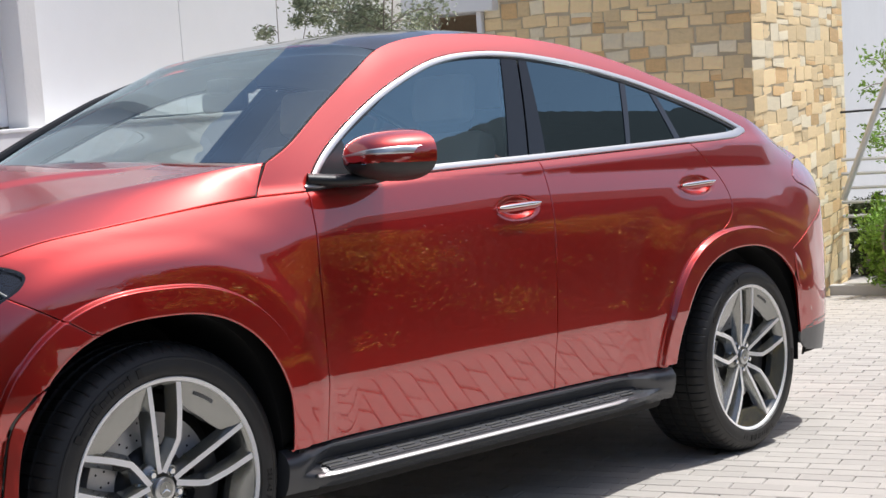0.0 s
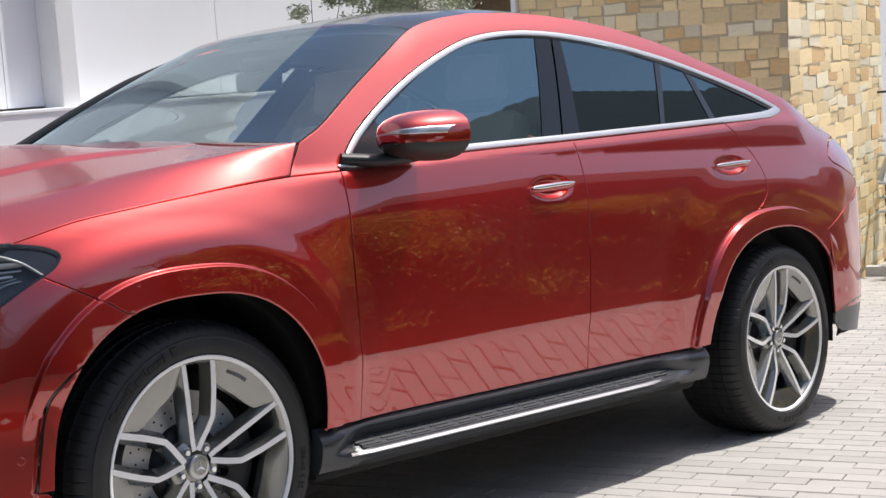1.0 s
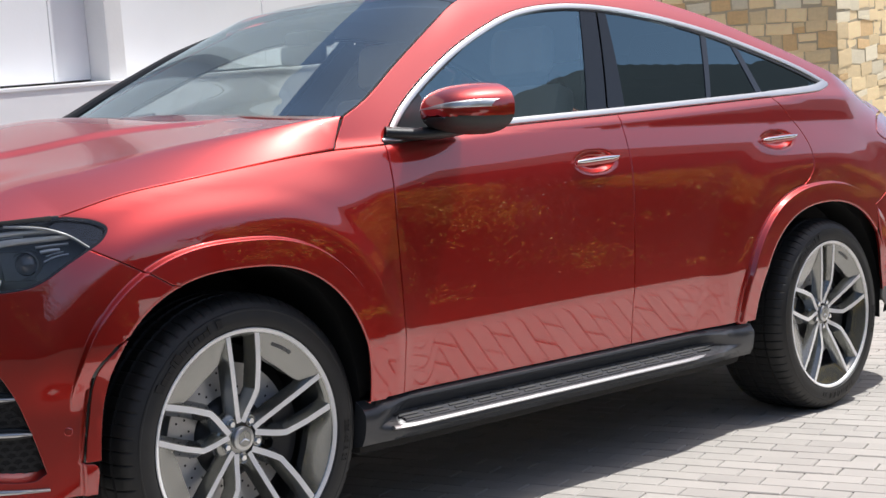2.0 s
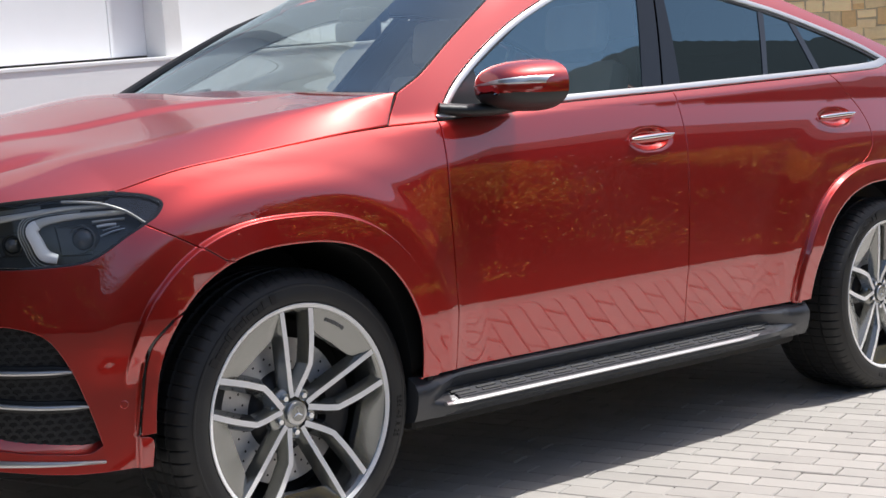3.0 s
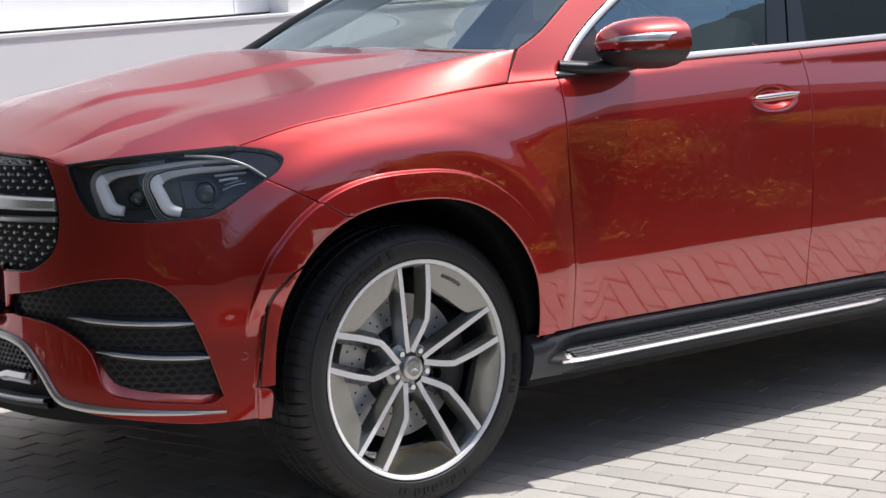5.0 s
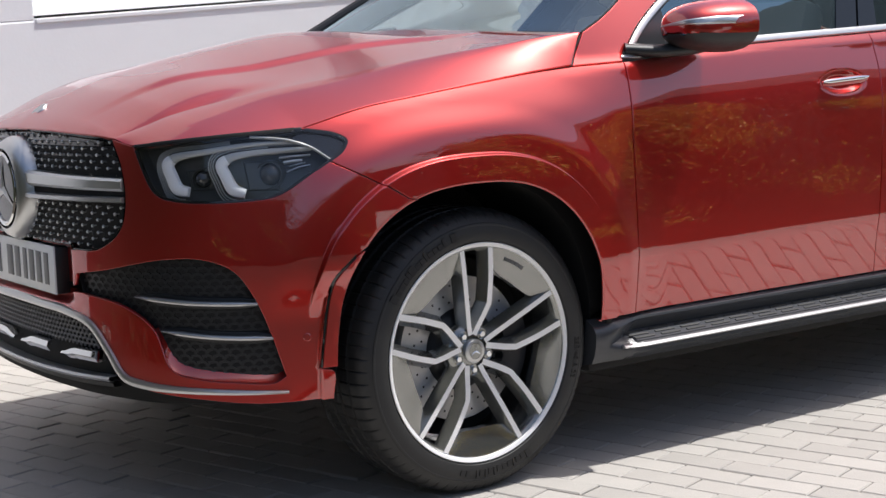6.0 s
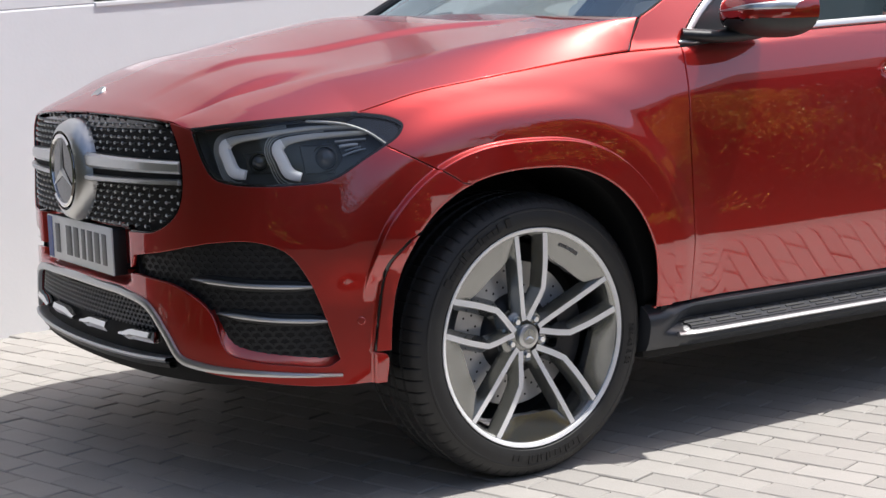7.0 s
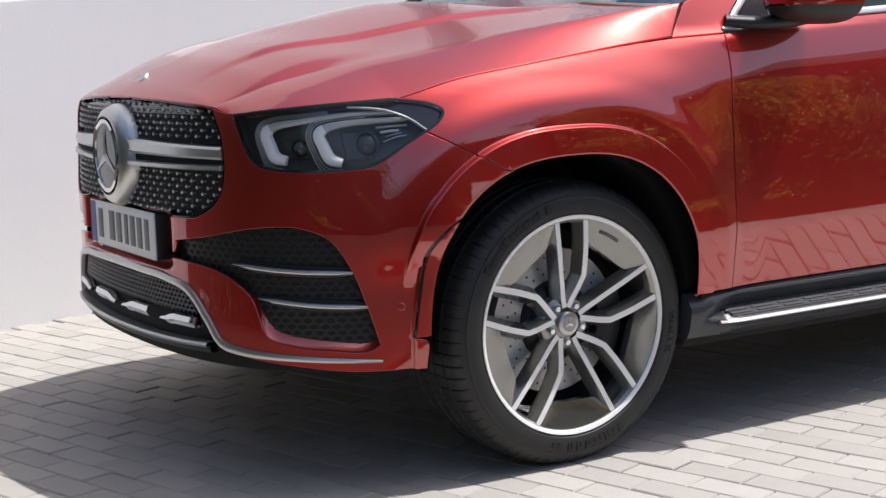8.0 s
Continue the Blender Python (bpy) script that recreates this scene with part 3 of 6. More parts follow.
_lin_a, _lin_b = offset(body, -0.022)(*even(PILLAR_IN + ROOF_EDGE[1:6])), offset(body, -0.022)(*even(CHROME_TOP[:11]))
for sgn in (1, -1):
    v = np.vstack([_lin_a, _lin_b]) * (1, sgn, 1)
    link("pillar_trim", mesh_of("pillar_trim", v, [(i, i + 1, 61 + i, 60 + i)[::sgn] for i in range(59)]), LINING, car, "pale grey pillar lining")
    e0 = _pil * (1, sgn, 1)
    v, f = tube(e0 + (0.0, 0.004 * sgn, 0.000), 0.003, 8)
    link("windscreen_seal", ref_mesh("windscreen_seal", v, f), BLACK_VOID, car)
    v, f = loft(_pil - (-0.003, 0, 0.002), ramp((-0.12, 0, 0.02), (-0.09, 0, 0.05), len(_pil)), 8, (-1.0, -0.985) if sgn == 1 else (0.90, 1.0))
    link("screen_border", mesh_of("screen_border", v, f), BLACK_VOID, car, "black printed border of the windscreen")
    v = [tuple(p * (1, sgn, 1)) for p in offset(body, -0.035)(*between(1.545, 1.74, 1.80, 1.925).T)]
    link("pillar_lining", mesh_of("pillar_lining", v, [tuple(range(len(v)))[::sgn]]), DARK_TRIM, car)
v, f = tube(_pil[3:] * (1, -1, 1) + (-0.006, 0.0, 0.014), np.r_[np.full(len(_pil) - 15, 0.020), np.linspace(0.020, 0.003, 12)], 10)
link("drip_moulding", ref_mesh("drip_moulding", v, f), BLACK_PLASTIC, car, "black moulding along the windscreen pillar")
v, f = loft(_roof + (0, 0.008, -0.022), ramp((-0.09, 0, 0.03), (0.0, 0, 0.02), len(_roof)))
link("headliner", mesh_of("headliner", v, [q[::-1] for q in f]), LINING, car, "pale grey headliner")
for nm, cut, mt, lab in (("front_side_window", (0.80, 1.535, 0.80, 1.79), GLASS, "clear front side window"),
                         ("rear_side_window", (1.745, 2.245, 1.93, 2.44), DARK_GLASS, "dark privacy glass"),
                         ("fixed_side_window", (2.275, 2.59, 2.47, 2.60), DARK_GLASS, "dark privacy glass"),
                         ("quarter_window", (2.63, 3.06, 2.635, 3.062), DARK_GLASS, "dark privacy glass")):
    V, F, N = panel_data(between(*cut), pane, grid=0.04, seam=0.0, edge=0.0003, depth=0.003)
    N = N * (1, 1, 0.255)  # shading normals levelled, apart from the shape, to steer the mirrored view
    N /= np.linalg.norm(N, axis=1)[:, None]
    link(nm, mesh_of(nm, V, F, N), mt, car, lab)
    link(nm, mesh_of(nm, mirrored(V), [q[::-1] for q in F], mirrored(N)), mt, car, lab)
    for o in car.children:
        if o.name.startswith(nm):
            o.visible_shadow = False
for nm, cut, mt in (("door_pillar_cover", (1.535, 1.640, 1.79, 1.877), PILLAR_GLOSS), ("door_pillar_cover", (1.650, 1.745, 1.887, 1.93), PILLAR_GLOSS),
                    ("window_bar", (2.245, 2.275, 2.44, 2.47), BLACK_GLOSS), ("window_bar", (2.59, 2.63, 2.60, 2.635), BLACK_GLOSS),
                    ("mirror_triangle", (0.62, 0.80, 0.66, 0.80), GREY_PLASTIC)):
    V, F, N = panel_data(between(*cut), offset(body, -0.007), grid=0.03, seam=0.0, edge=0.0003, depth=0.003)
    # normals levelled against the shape here too, to set what the covers mirror
    N = N * (1, 1, 0.42)
    N /= np.linalg.norm(N, axis=1)[:, None]
    link(nm, mesh_of(nm, V, F, N), mt, car)
    link(nm, mesh_of(nm, mirrored(V), [q[::-1] for q in F], mirrored(N)), mt, car)
# bright surround of the side windows
for nm, pth, hw in (("window_chrome", np.array(spline(CHROME_TOP, 14))[5:] + (0.004, -0.010), 0.0092), ("window_chrome", spline([(a, b + 0.012) for a, b in BELT], 14), np.r_[np.linspace(0.003, 0.0098, 4), np.full(67, 0.0098)]),
                    ("window_chrome", spline([(2.653, 1.289), (2.9, 1.303), (3.04, 1.315), (3.122, 1.334)], 14), np.linspace(0.0115, 0.016, 43))):
    v, f = strip_on(body, pth, hw, 0.005)
    both_sides(nm, v, f, CHROME, car, "satin chrome window surround")
for pth in (np.array(spline(GLASS_TOP, 14)) + (0, 0.003),):
    v, f = strip_on(offset(body, -0.006), pth, 0.006, 0.004)
    both_sides("window_seal", v, f, BLACK_PLASTIC, car)

# dark inner shell behind the gaps, arches and floor
def shell(s0, s1, z0, z1, n, m, skip):
    s, z = np.meshgrid(np.linspace(s0, s1, n), np.linspace(z0, z1, m), indexing="ij")
    P = offset(body, -0.022)(s, z).reshape(-1, 3)
    S, Z = s.ravel(), z.ravel()
    f = []
    for i in range(n - 1):
        for j in range(m - 1):
            q = (i * m + j, (i + 1) * m + j, (i + 1) * m + j + 1, i * m + j + 1)
            if not any(skip(S[k], Z[k]) for k in q):
                f.append(q)
    return P, f


def no_shell(s, z):
    if arch_radius(0, s, z) < 0.49 or arch_radius(1, s, z) < 0.49:
        return True
    return z > np.interp(s, [NOSE_S, -0.5, 0.40, 0.45, 3.6, TAIL_S], [0.99, 0.99, 1.12, 1.13, 1.17, 1.1]) or -0.95 < s < -0.38 and z > 0.82


v, f = shell(NOSE_S, TAIL_S, 0.33, 1.18, 300, 50, no_shell)
both_sides("inner_shell", v, f, BLACK_VOID, car)
for i, y0 in ((0, -0.962), (1, -0.972)):
    c = ARCHES[i][0]
    ring = np.insert(arch_line(i, 0.472, -8, 188, 40), 1, 0.0, axis=1)
    brim = np.insert(np.vstack([arch_line(i, 0.475, -8, 4, 5), arch_line(i, 0.58, 8, 150, 30), arch_line(i, 0.475, 156, 188, 5)]), 1, 0.0, axis=1)
    v = np.vstack([brim + (0, y0 + 0.055, 0), ring + (0, y0 + 0.035, 0), ring + (0, -0.58, 0), ring + (0, -0.58, 0)])
    v[120:] = (c, -0.58, HUB_Z)
    f = [(r * 40 + i, r * 40 + i + 1, (r + 1) * 40 + i + 1, (r + 1) * 40 + i) for r in range(3) for i in range(39)]
    both_sides("wheel_arch_liner", v, f, BLACK_VOID, car)
bm = bmesh.new()
box(bm, (-0.50, -0.60, 0.27), (3.7, 0.60, 0.42), 0.03)
part("underbody", bm, BLACK_VOID, car)
bm = bmesh.new()
box(bm, (0.40, -0.93, 0.26), (2.36, 0.93, 0.40), 0.03)
part("underbody", bm, BLACK_VOID, car)

# ---- wheels ----
def tyre_mesh(width):
    """Tyre with a bulged side wall, tread grooves and cut shoulder blocks; its outer wall is at y = 0, inwards is +y."""
    half = [(0.2985, 0.030), (0.3005, 0.012), (0.3025, 0.0075), (0.3045, 0.0065), (0.3065, 0.0032), (0.318, 0.0), (0.332, 0.0005), (0.346, 0.003), (0.3475, 0.0022), (0.352, 0.0034),
            (0.3535, 0.006), (0.364, 0.011), (0.373, 0.018), (0.381, 0.028), (0.3865, 0.042), (0.3885, 0.056)]
    grooves = []
    for c, gw in ((0.24, 0.010), (0.42, 0.012), (0.58, 0.012), (0.76, 0.010)):
        y = c * width
        grooves += [(0.391, y - gw / 2 - 0.001), (0.383, y - gw / 2 + 0.001), (0.383, y + gw / 2 - 0.001), (0.391, y + gw / 2 + 0.001)]
    prof = np.array(half + grooves + [(r, width - y) for r, y in half[::-1]])
    n = 648
    v, f = lathe(prof, n)
    k = len(prof)
    v = v.reshape(n, k, 3)
    cut = [j for j in range(k) if 0.372 <= prof[j, 0] < 0.392]
    for i in range(0, n, 9):
        for j in cut:
            v[i, j, 0] *= 0.989
            v[i, j, 2] *= 0.989
    return v.reshape(-1, 3), f


def ring_text(text, size, radius, angle, inwards=False):
    """Letters set round the side wall, as a raised mesh; angle in degrees of the middle of the line."""
    cu = bpy.data.curves.new("letters", "FONT")
    cu.body, cu.size, cu.extrude, cu.align_x, cu.align_y = text, size, 0.0012, "CENTER", "CENTER"
    ob = new("letters", cu)
    me = bpy.data.meshes.new_from_object(ob)
    bpy.data.objects.remove(ob)
    co = np.array([tuple(v.co) for v in me.vertices])
    a = radians(angle) - co[:, 0] / radius
    r = radius + co[:, 1]
    for v, p in zip(me.vertices, np.stack([r * np.cos(a), -co[:, 2] - 0.0004 + 0.0, r * np.sin(a)], 1)):
        v.co = p
    return me


def bars_on_ring(radius, height, start, gap, word):
    """Plain raised bars in place of a line of lettering round the wall: X tall, x low, | narrow and tall."""
    V, F = [], []
    a = start
    for ch in word:
        w, k = {"X": (3.0, 1.0), "x": (2.3, 0.68), "|": (1.1, 0.95), " ": (2.0, 0)}[ch]
        if k:
            n0 = len(V)
            for t in np.linspace(a, a - w, 5):
                t = radians(t)
                for r, y in ((radius - height / 2, 0.002), (radius - height / 2, -0.0014), (radius - height / 2 + height * k, -0.0014), (radius - height / 2 + height * k, 0.002)):
                    V.append((r * math.cos(t), y, r * math.sin(t)))
            F += [(n0 + 4 * i + j, n0 + 4 * i + (j + 1) % 4, n0 + 4 * i + 4 + (j + 1) % 4, n0 + 4 * i + 4 + j) for i in range(4) for j in range(4)]
            F += [(n0, n0 + 1, n0 + 2, n0 + 3), (n0 + 19, n0 + 18, n0 + 17, n0 + 16)]
        a -= w + gap
    return np.array(V), F


def spoke_face(r):
    """How far the spokes' face lies behind the outer wall at a radius."""
    return pchip(r, (0.0, 0.06, 0.12, 0.2, 0.285), (0.046, 0.044, 0.034, 0.022, 0.013))


def spoke_bar(points, w_face, w_back, deep):
    """A bar along points in the wheel's plane: a narrow flat face, flanks that spread towards the back."""
    p = np.array(points, float)
    t = np.gradient(p, axis=0)
    t /= np.linalg.norm(t, axis=1)[:, None]
    n = np.stack([-t[:, 1], t[:, 0]], 1)
    y = spoke_face(np.hypot(p[:, 0], p[:, 1]))
    face, flank = [], []
    for o, dy in ((-w_face / 2, 0.0), (w_face / 2, 0.0)):
        q = p + n * o
        face.append(np.stack([q[:, 0], y + dy, q[:, 1]], 1))
    for o, dy in ((-w_back / 2, deep), (-w_face / 2 - 0.001, 0.0012), (w_face / 2 + 0.001, 0.0012), (w_back / 2, deep)):
        q = p + n * o
        flank.append(np.stack([q[:, 0], y + dy, q[:, 1]], 1))
    k = len(p)
    F1 = [(i, i + 1, k + i + 1, k + i) for i in range(k - 1)]
    F2 = [(r * k + i, r * k + i + 1, (r + 1) * k + i + 1, (r + 1) * k + i) for r in range(3) for i in range(k - 1)]
    return (np.vstack(face), F1), (np.vstack(flank), F2)


PAIRS = [90.5 + 72 * k for k in range(5)]


def rotated(v, deg):
    a = radians(deg - 90)
    c, s = math.cos(a), math.sin(a)
    v = np.asarray(v, float)
    return np.stack([v[:, 0] * c - v[:, 2] * s, v[:, 1], v[:, 0] * s + v[:, 2] * c], 1)


STRAIGHT = spline([(-0.0500, 0.285), (-0.038, 0.21), (-0.0255, 0.135), (-0.0085, 0.044)], 8)
DOGLEG = np.vstack([spline([(0.0460, 0.283), (0.0500, 0.20), (0.0490, 0.135)], 8), spline([(0.0485, 0.128), (0.033, 0.095), (0.004, 0.044)], 6)])
def steel_ring(r0, r1, y0, y1, n=96):
    return lathe([(r0, y0), (r1, y0), (r1, y1), (r0, y1)], n, True)


def wheel(width):
    w = new("wheel")
    tyre = link("tyre", ref_mesh("tyre", *tyre_mesh(width), 24), RUBBER, w, "black low-profile tyre")
    link("tyre_marking", ring_text("285/40 R 22", 0.024, 0.330, -10), LETTER, tyre)
    for start, word in ((149, "Xxxx|Xxx|xxx| X"), (-63, "Xxx|xxx|x|x| xx")):
        link("tyre_marking", ref_mesh("tyre_marking", *bars_on_ring(0.332, 0.024, start, 0.9, word)), LETTER, tyre)
    rim = link("rim", ref_mesh("rim", *lathe([(0.2995, 0.020), (0.2995, 0.008), (0.2965, 0.0065), (0.290, 0.0100), (0.2865, 0.0125), (0.279, 0.024), (0.272, 0.05), (0.262, 0.09), (0.258, width - 0.03), (0.27, width - 0.01)], 120)),
               RIM_GREY, w, "dark grey rim with machined edges")
    link("rim_lip", ref_mesh("rim_lip", *lathe([(0.3005, 0.0068), (0.2985, 0.0045), (0.2895, 0.0085), (0.2875, 0.0125)], 140)), MACHINED, rim)
    # plates between the spoke pairs
    webs = []
    for a in PAIRS:
        n = 24
        t = np.radians(np.linspace(a + 11.5, a + 60.5, n))
        edge = 0.214 + 0.030 * np.abs(np.linspace(-1, 1, n)) ** 3
        rows = []
        for fr, dy in ((0, 0.0), (0.5, 0.008), (1.0, 0.020), (1.0, 0.045)):
            r = 0.2895 + (edge - 0.2895) * fr
            rows.append(np.stack([r * np.cos(t), 0.0125 + dy + 0 * t, r * np.sin(t)], 1))
        webs.append((np.vstack(rows), [(q * n + i, q * n + i + 1, (q + 1) * n + i + 1, (q + 1) * n + i) for q in range(3) for i in range(n - 1)]))
    for v, f in webs:
        link("rim_web", ref_mesh("rim_web", v, f, 30), RIM_GREY, rim)
    v, f = bars_on_ring(0.263, 0.010, 69, 0.5, "|||XXX")
    link("rim_marking", ref_mesh("rim_marking", v + (0, 0.0165, 0), f), RIM_MARK, rim)
    for a in PAIRS:
        # the kinked bar of a pair lies on the side away from the level spoke, whose own bars are both kinked
        turned = np.array((-1.0, 1.0)) if 200 < a < 330 else np.array((1.0, 1.0))
        level = 120 < a < 200
        for pts, wf in ((DOGLEG * (-1.0, 1.0) if level else STRAIGHT * turned, 0.0145), (DOGLEG * turned, 0.0160)):
            (fv, ff), (bv, bf) = spoke_bar(pts, wf, wf + 0.030, 0.034)
            link("spoke", ref_mesh("spoke", rotated(bv, a), bf), RIM_GREY, rim)
            link("spoke_face", ref_mesh("spoke_face", rotated(fv, a), ff), MACHINED, rim)
    link("hub", ref_mesh("hub", *lathe([(0.0, 0.050), (0.060, 0.050), (0.072, 0.056), (0.080, 0.068), (0.085, 0.10), (0.085, 0.16)], 60)), RIM_GREY, rim)
    # bolts in their wells, and the centre cap
    for k in range(5):
        a = radians(54.5 + 72 * k)
        c = np.array((0.053 * math.cos(a), 0.0, 0.053 * math.sin(a)))
        v, f = lathe([(0.0150, 0.0475), (0.0125, 0.0485), (0.0120, 0.062), (0.0, 0.062)], 20)
        link("bolt_well", ref_mesh("bolt_well", v + c, f), RIM_GREY, rim)
        v, f = lathe([(0.0, 0.041), (0.0075, 0.041), (0.009, 0.043), (0.009, 0.062)], 6)
        link("wheel_bolt", ref_mesh("wheel_bolt", v + c, f, 20), BRIGHT, rim)
    cap = link("centre_cap", ref_mesh("centre_cap", *lathe([(0.021, 0.036), (0.0215, 0.0345), (0.030, 0.036), (0.0325, 0.039), (0.033, 0.058)], 60)), SATIN, rim, "silver centre cap")
    v = [(0, 0.0335, 0)]
    for k in range(6):
        a, r = radians(90 + 60 * k), 0.019 if k % 2 == 0 else 0.0032
        v.append((r * math.cos(a), 0.0346 if k % 2 == 0 else 0.0350, r * math.sin(a)))
    link("cap_emblem", mesh_of("cap_emblem", v, [(0, 1 + k, 1 + (k + 1) % 6) for k in range(6)], smooth=False), BRIGHT, cap)
    v, f = lathe([(0.0205, 0.0352), (0.0005, 0.0352)], 40)
    link("cap_disc", ref_mesh("cap_disc", v, f), RIM_GREY, cap)
    # brake disc with drilled holes, and the caliper
    disc = link("brake_disc", ref_mesh("brake_disc", *steel_ring(0.115, 0.200, 0.105, 0.135, 120), 30), STEEL, w, "drilled steel brake disc")
    link("disc_bell", ref_mesh("disc_bell", *lathe([(0.0, 0.085), (0.095, 0.085), (0.110, 0.095), (0.116, 0.106)], 60)), IRON, disc)
    hole = ref_mesh("drilled_hole", *lathe([(0.0, 0.1046), (0.0035, 0.1046)], 8))
    hole.materials.append(BLACK_VOID)
    for k in range(24):
        for m in range(3):
            a, r = radians(15 * k + 5 * m), 0.135 + 0.022 * m
            link("drilled_hole", hole, None, disc).matrix_basis = pose(r * math.cos(a), 0, r * math.sin(a))
    t = np.radians(np.linspace(-38, 26, 18))
    rows = [np.stack([r * np.cos(t), y + 0 * t, r * np.sin(t)], 1) for r, y in ((0.120, 0.10), (0.128, 0.074), (0.165, 0.066), (0.205, 0.072), (0.212, 0.10), (0.214, 0.16))]
    cv, cf = np.vstack(rows), [(q * 18 + i, q * 18 + i + 1, (q + 1) * 18 + i + 1, (q + 1) * 18 + i) for q in range(5) for i in range(17)]
    link("brake_caliper", ref_mesh("brake_caliper", cv, cf), IRON, w, "dark grey brake caliper")
    link("wheel_backing", ref_mesh("wheel_backing", *lathe([(0.0, 0.15), (0.25, 0.15)], 40)), BLACK_VOID, w)
    return w


front_wheel = wheel(0.285)
front_wheel.parent = car
front_wheel.matrix_basis = pose(0, -0.962, HUB_Z + 0.004)
tagged(front_wheel, "front wheel with five split spokes")
rear_wheel = wheel(0.325)
rear_wheel.parent = car
rear_wheel.matrix_basis = pose(BASE, -0.990, HUB_Z + 0.004)
tagged(rear_wheel, "rear wheel with five split spokes")
copy_thing(front_wheel, pose(0, 0.962, HUB_Z + 0.004, 0, 0, 180))
copy_thing(rear_wheel, pose(BASE, 0.990, HUB_Z + 0.004, 0, 0, 180))

# ---- nose: bumper, lamps, grille ----
LAMP = path([(-0.945, 0.984), (-0.711, 1.003), (-0.501, 1.015)], [(-0.501, 1.015), (-0.41, 0.999), (-0.384, 0.982), (-0.400, 0.956), (-0.436, 0.932)],
            [(-0.436, 0.932), (-0.483, 0.905), (-0.572, 0.853), (-0.657, 0.842), (-0.829, 0.847), (-0.88, 0.866), (-0.945, 0.984)])
INTAKE = path([(-1.188, 0.648), (-1.05, 0.667), (-0.96, 0.684), (-0.87, 0.698), (-0.77, 0.699), (-0.69, 0.670), (-0.640, 0.60), (-0.598, 0.49), (-0.570, 0.396)],
              [(-0.570, 0.396), (-0.60, 0.381), (-0.69, 0.387), (-0.78, 0.397), (-0.855, 0.420), (-0.903, 0.522), (-1.0, 0.577), (-1.167, 0.600)])
LIP = [(NOSE_S, 0.553), (-1.4, 0.550), (-1.243, 0.543), (-1.133, 0.519), (-1.062, 0.455), (-1.005, 0.393), (-0.94, 0.378), (-0.74, 0.365), (-0.565, 0.355)]
SLOT = [(-0.486, 0.411), (-0.476, 0.5), (-0.45, 0.63), (-0.398, 0.692)]
panel("front_bumper", path([(-0.245, 0.827), (-0.299, 0.860), (-0.436, 0.932)],
                           [(-0.436, 0.932), (-0.483, 0.905), (-0.572, 0.853), (-0.657, 0.842), (-0.829, 0.847), (-0.88, 0.866), (-0.945, 0.984)],
                           [(-0.945, 0.984), (-1.03, 1.003)], [(-1.03, 1.003), (-0.992, 0.947), (-0.974, 0.85), (-0.994, 0.775), (-1.075, 0.722), (-1.2, 0.712), (NOSE_S - 0.0027, 0.712)],
                           [(NOSE_S - 0.0027, 0.60), (-1.20, 0.615)], INTAKE,
                           [(-1.20, 0.60), (NOSE_S - 0.0027, 0.585)], [(NOSE_S - 0.0027, 0.552), (-1.4, 0.549), (-1.243, 0.541), (-1.133, 0.519), (-1.062, 0.455), (-1.015, 0.383)],
                           [(-1.015, 0.383), (-0.92, 0.362), (-0.77, 0.344), (-0.62, 0.328), (-0.449, 0.326)],
                           [(-0.449, 0.326), (-0.447, 0.398), (-0.486, 0.411)], SLOT, arch_line(0, 0.466, 139, 116.5, 14)),
      body, RED, car, grid=0.016, seam=0.0012, extra=FRONT_RINGS)
panel("air_curtain_blade", path([(a + 0.009, b) for a, b in SLOT], arch_line(0, 0.466, 140.5, 176.5, 18)), body, RED, car, grid=0.012, seam=0.0)
v, f = strip_on(offset(body, -0.005), spline([(a + 0.004, b) for a, b in SLOT], 8), 0.005, 0.002)
both_sides("air_curtain_slot", v, f, BLACK_GLOSS, car)
v, f = lathe([(0.0, -0.0015), (0.0085, -0.0012), (0.0095, 0.0), (0.0105, 0.0005)], 24)
_o = body(-0.512, 0.492)
link("parking_sensor", ref_mesh("parking_sensor", rotated(v, 90) @ np.array(Euler((0, 0, radians(-32))).to_matrix()).T + _o + (-0.0015, -0.002, 0), f), RED, car)

# chrome blade along the lower edge
v, f = strip_on(body, spline(LIP, 10), np.r_[np.linspace(0.011, 0.011, 60), np.linspace(0.011, 0.004, 21)], 0.008)
both_sides("lip_moulding", v, f, CHROME, car, "bright lower lip moulding")


def face(y, z):
    """The nose seen from the front: y across, z up."""
    y, z = np.asarray(y, float), np.asarray(z, float)
    half = PLAN[:420]
    s = np.interp(np.abs(y), -half[:, 1], _arc[:420])
    P = body(s, z)
    P[..., 1] = np.where(y > 0, -P[..., 1], P[..., 1])
    P[..., 1] = np.where(np.abs(y) < 0.05, y, P[..., 1])
    return P


def face_panel(name, outline, depth_in, mat, parent, label="", **kw):
    fn = offset(face, -depth_in)
    V, F, N = panel_data(outline, fn, **kw)
    if N[0][0] > 0:
        F, N = [q[::-1] for q in F], -N
    return link(name, mesh_of(name, V, F, N), mat, parent, label)


# radiator grille
across = lambda s: float(np.interp(s, _arc, PLAN[:, 1]))
grille_half = spline([(0, 1.024), (-0.2, 1.022), (across(-1.23), 1.016), (across(-1.035), 1.003)], 6)[:-1].tolist() + spline([(across(-1.03), 1.000), (across(-0.992), 0.947), (across(-0.974), 0.85), (across(-0.994), 0.775), (across(-1.075), 0.722), (across(-1.2), 0.712), (-0.15, 0.712), (0, 0.712)], 6).tolist()
grille_outline = np.array(grille_half + [(-y, z) for y, z in grille_half[-2:0:-1]])
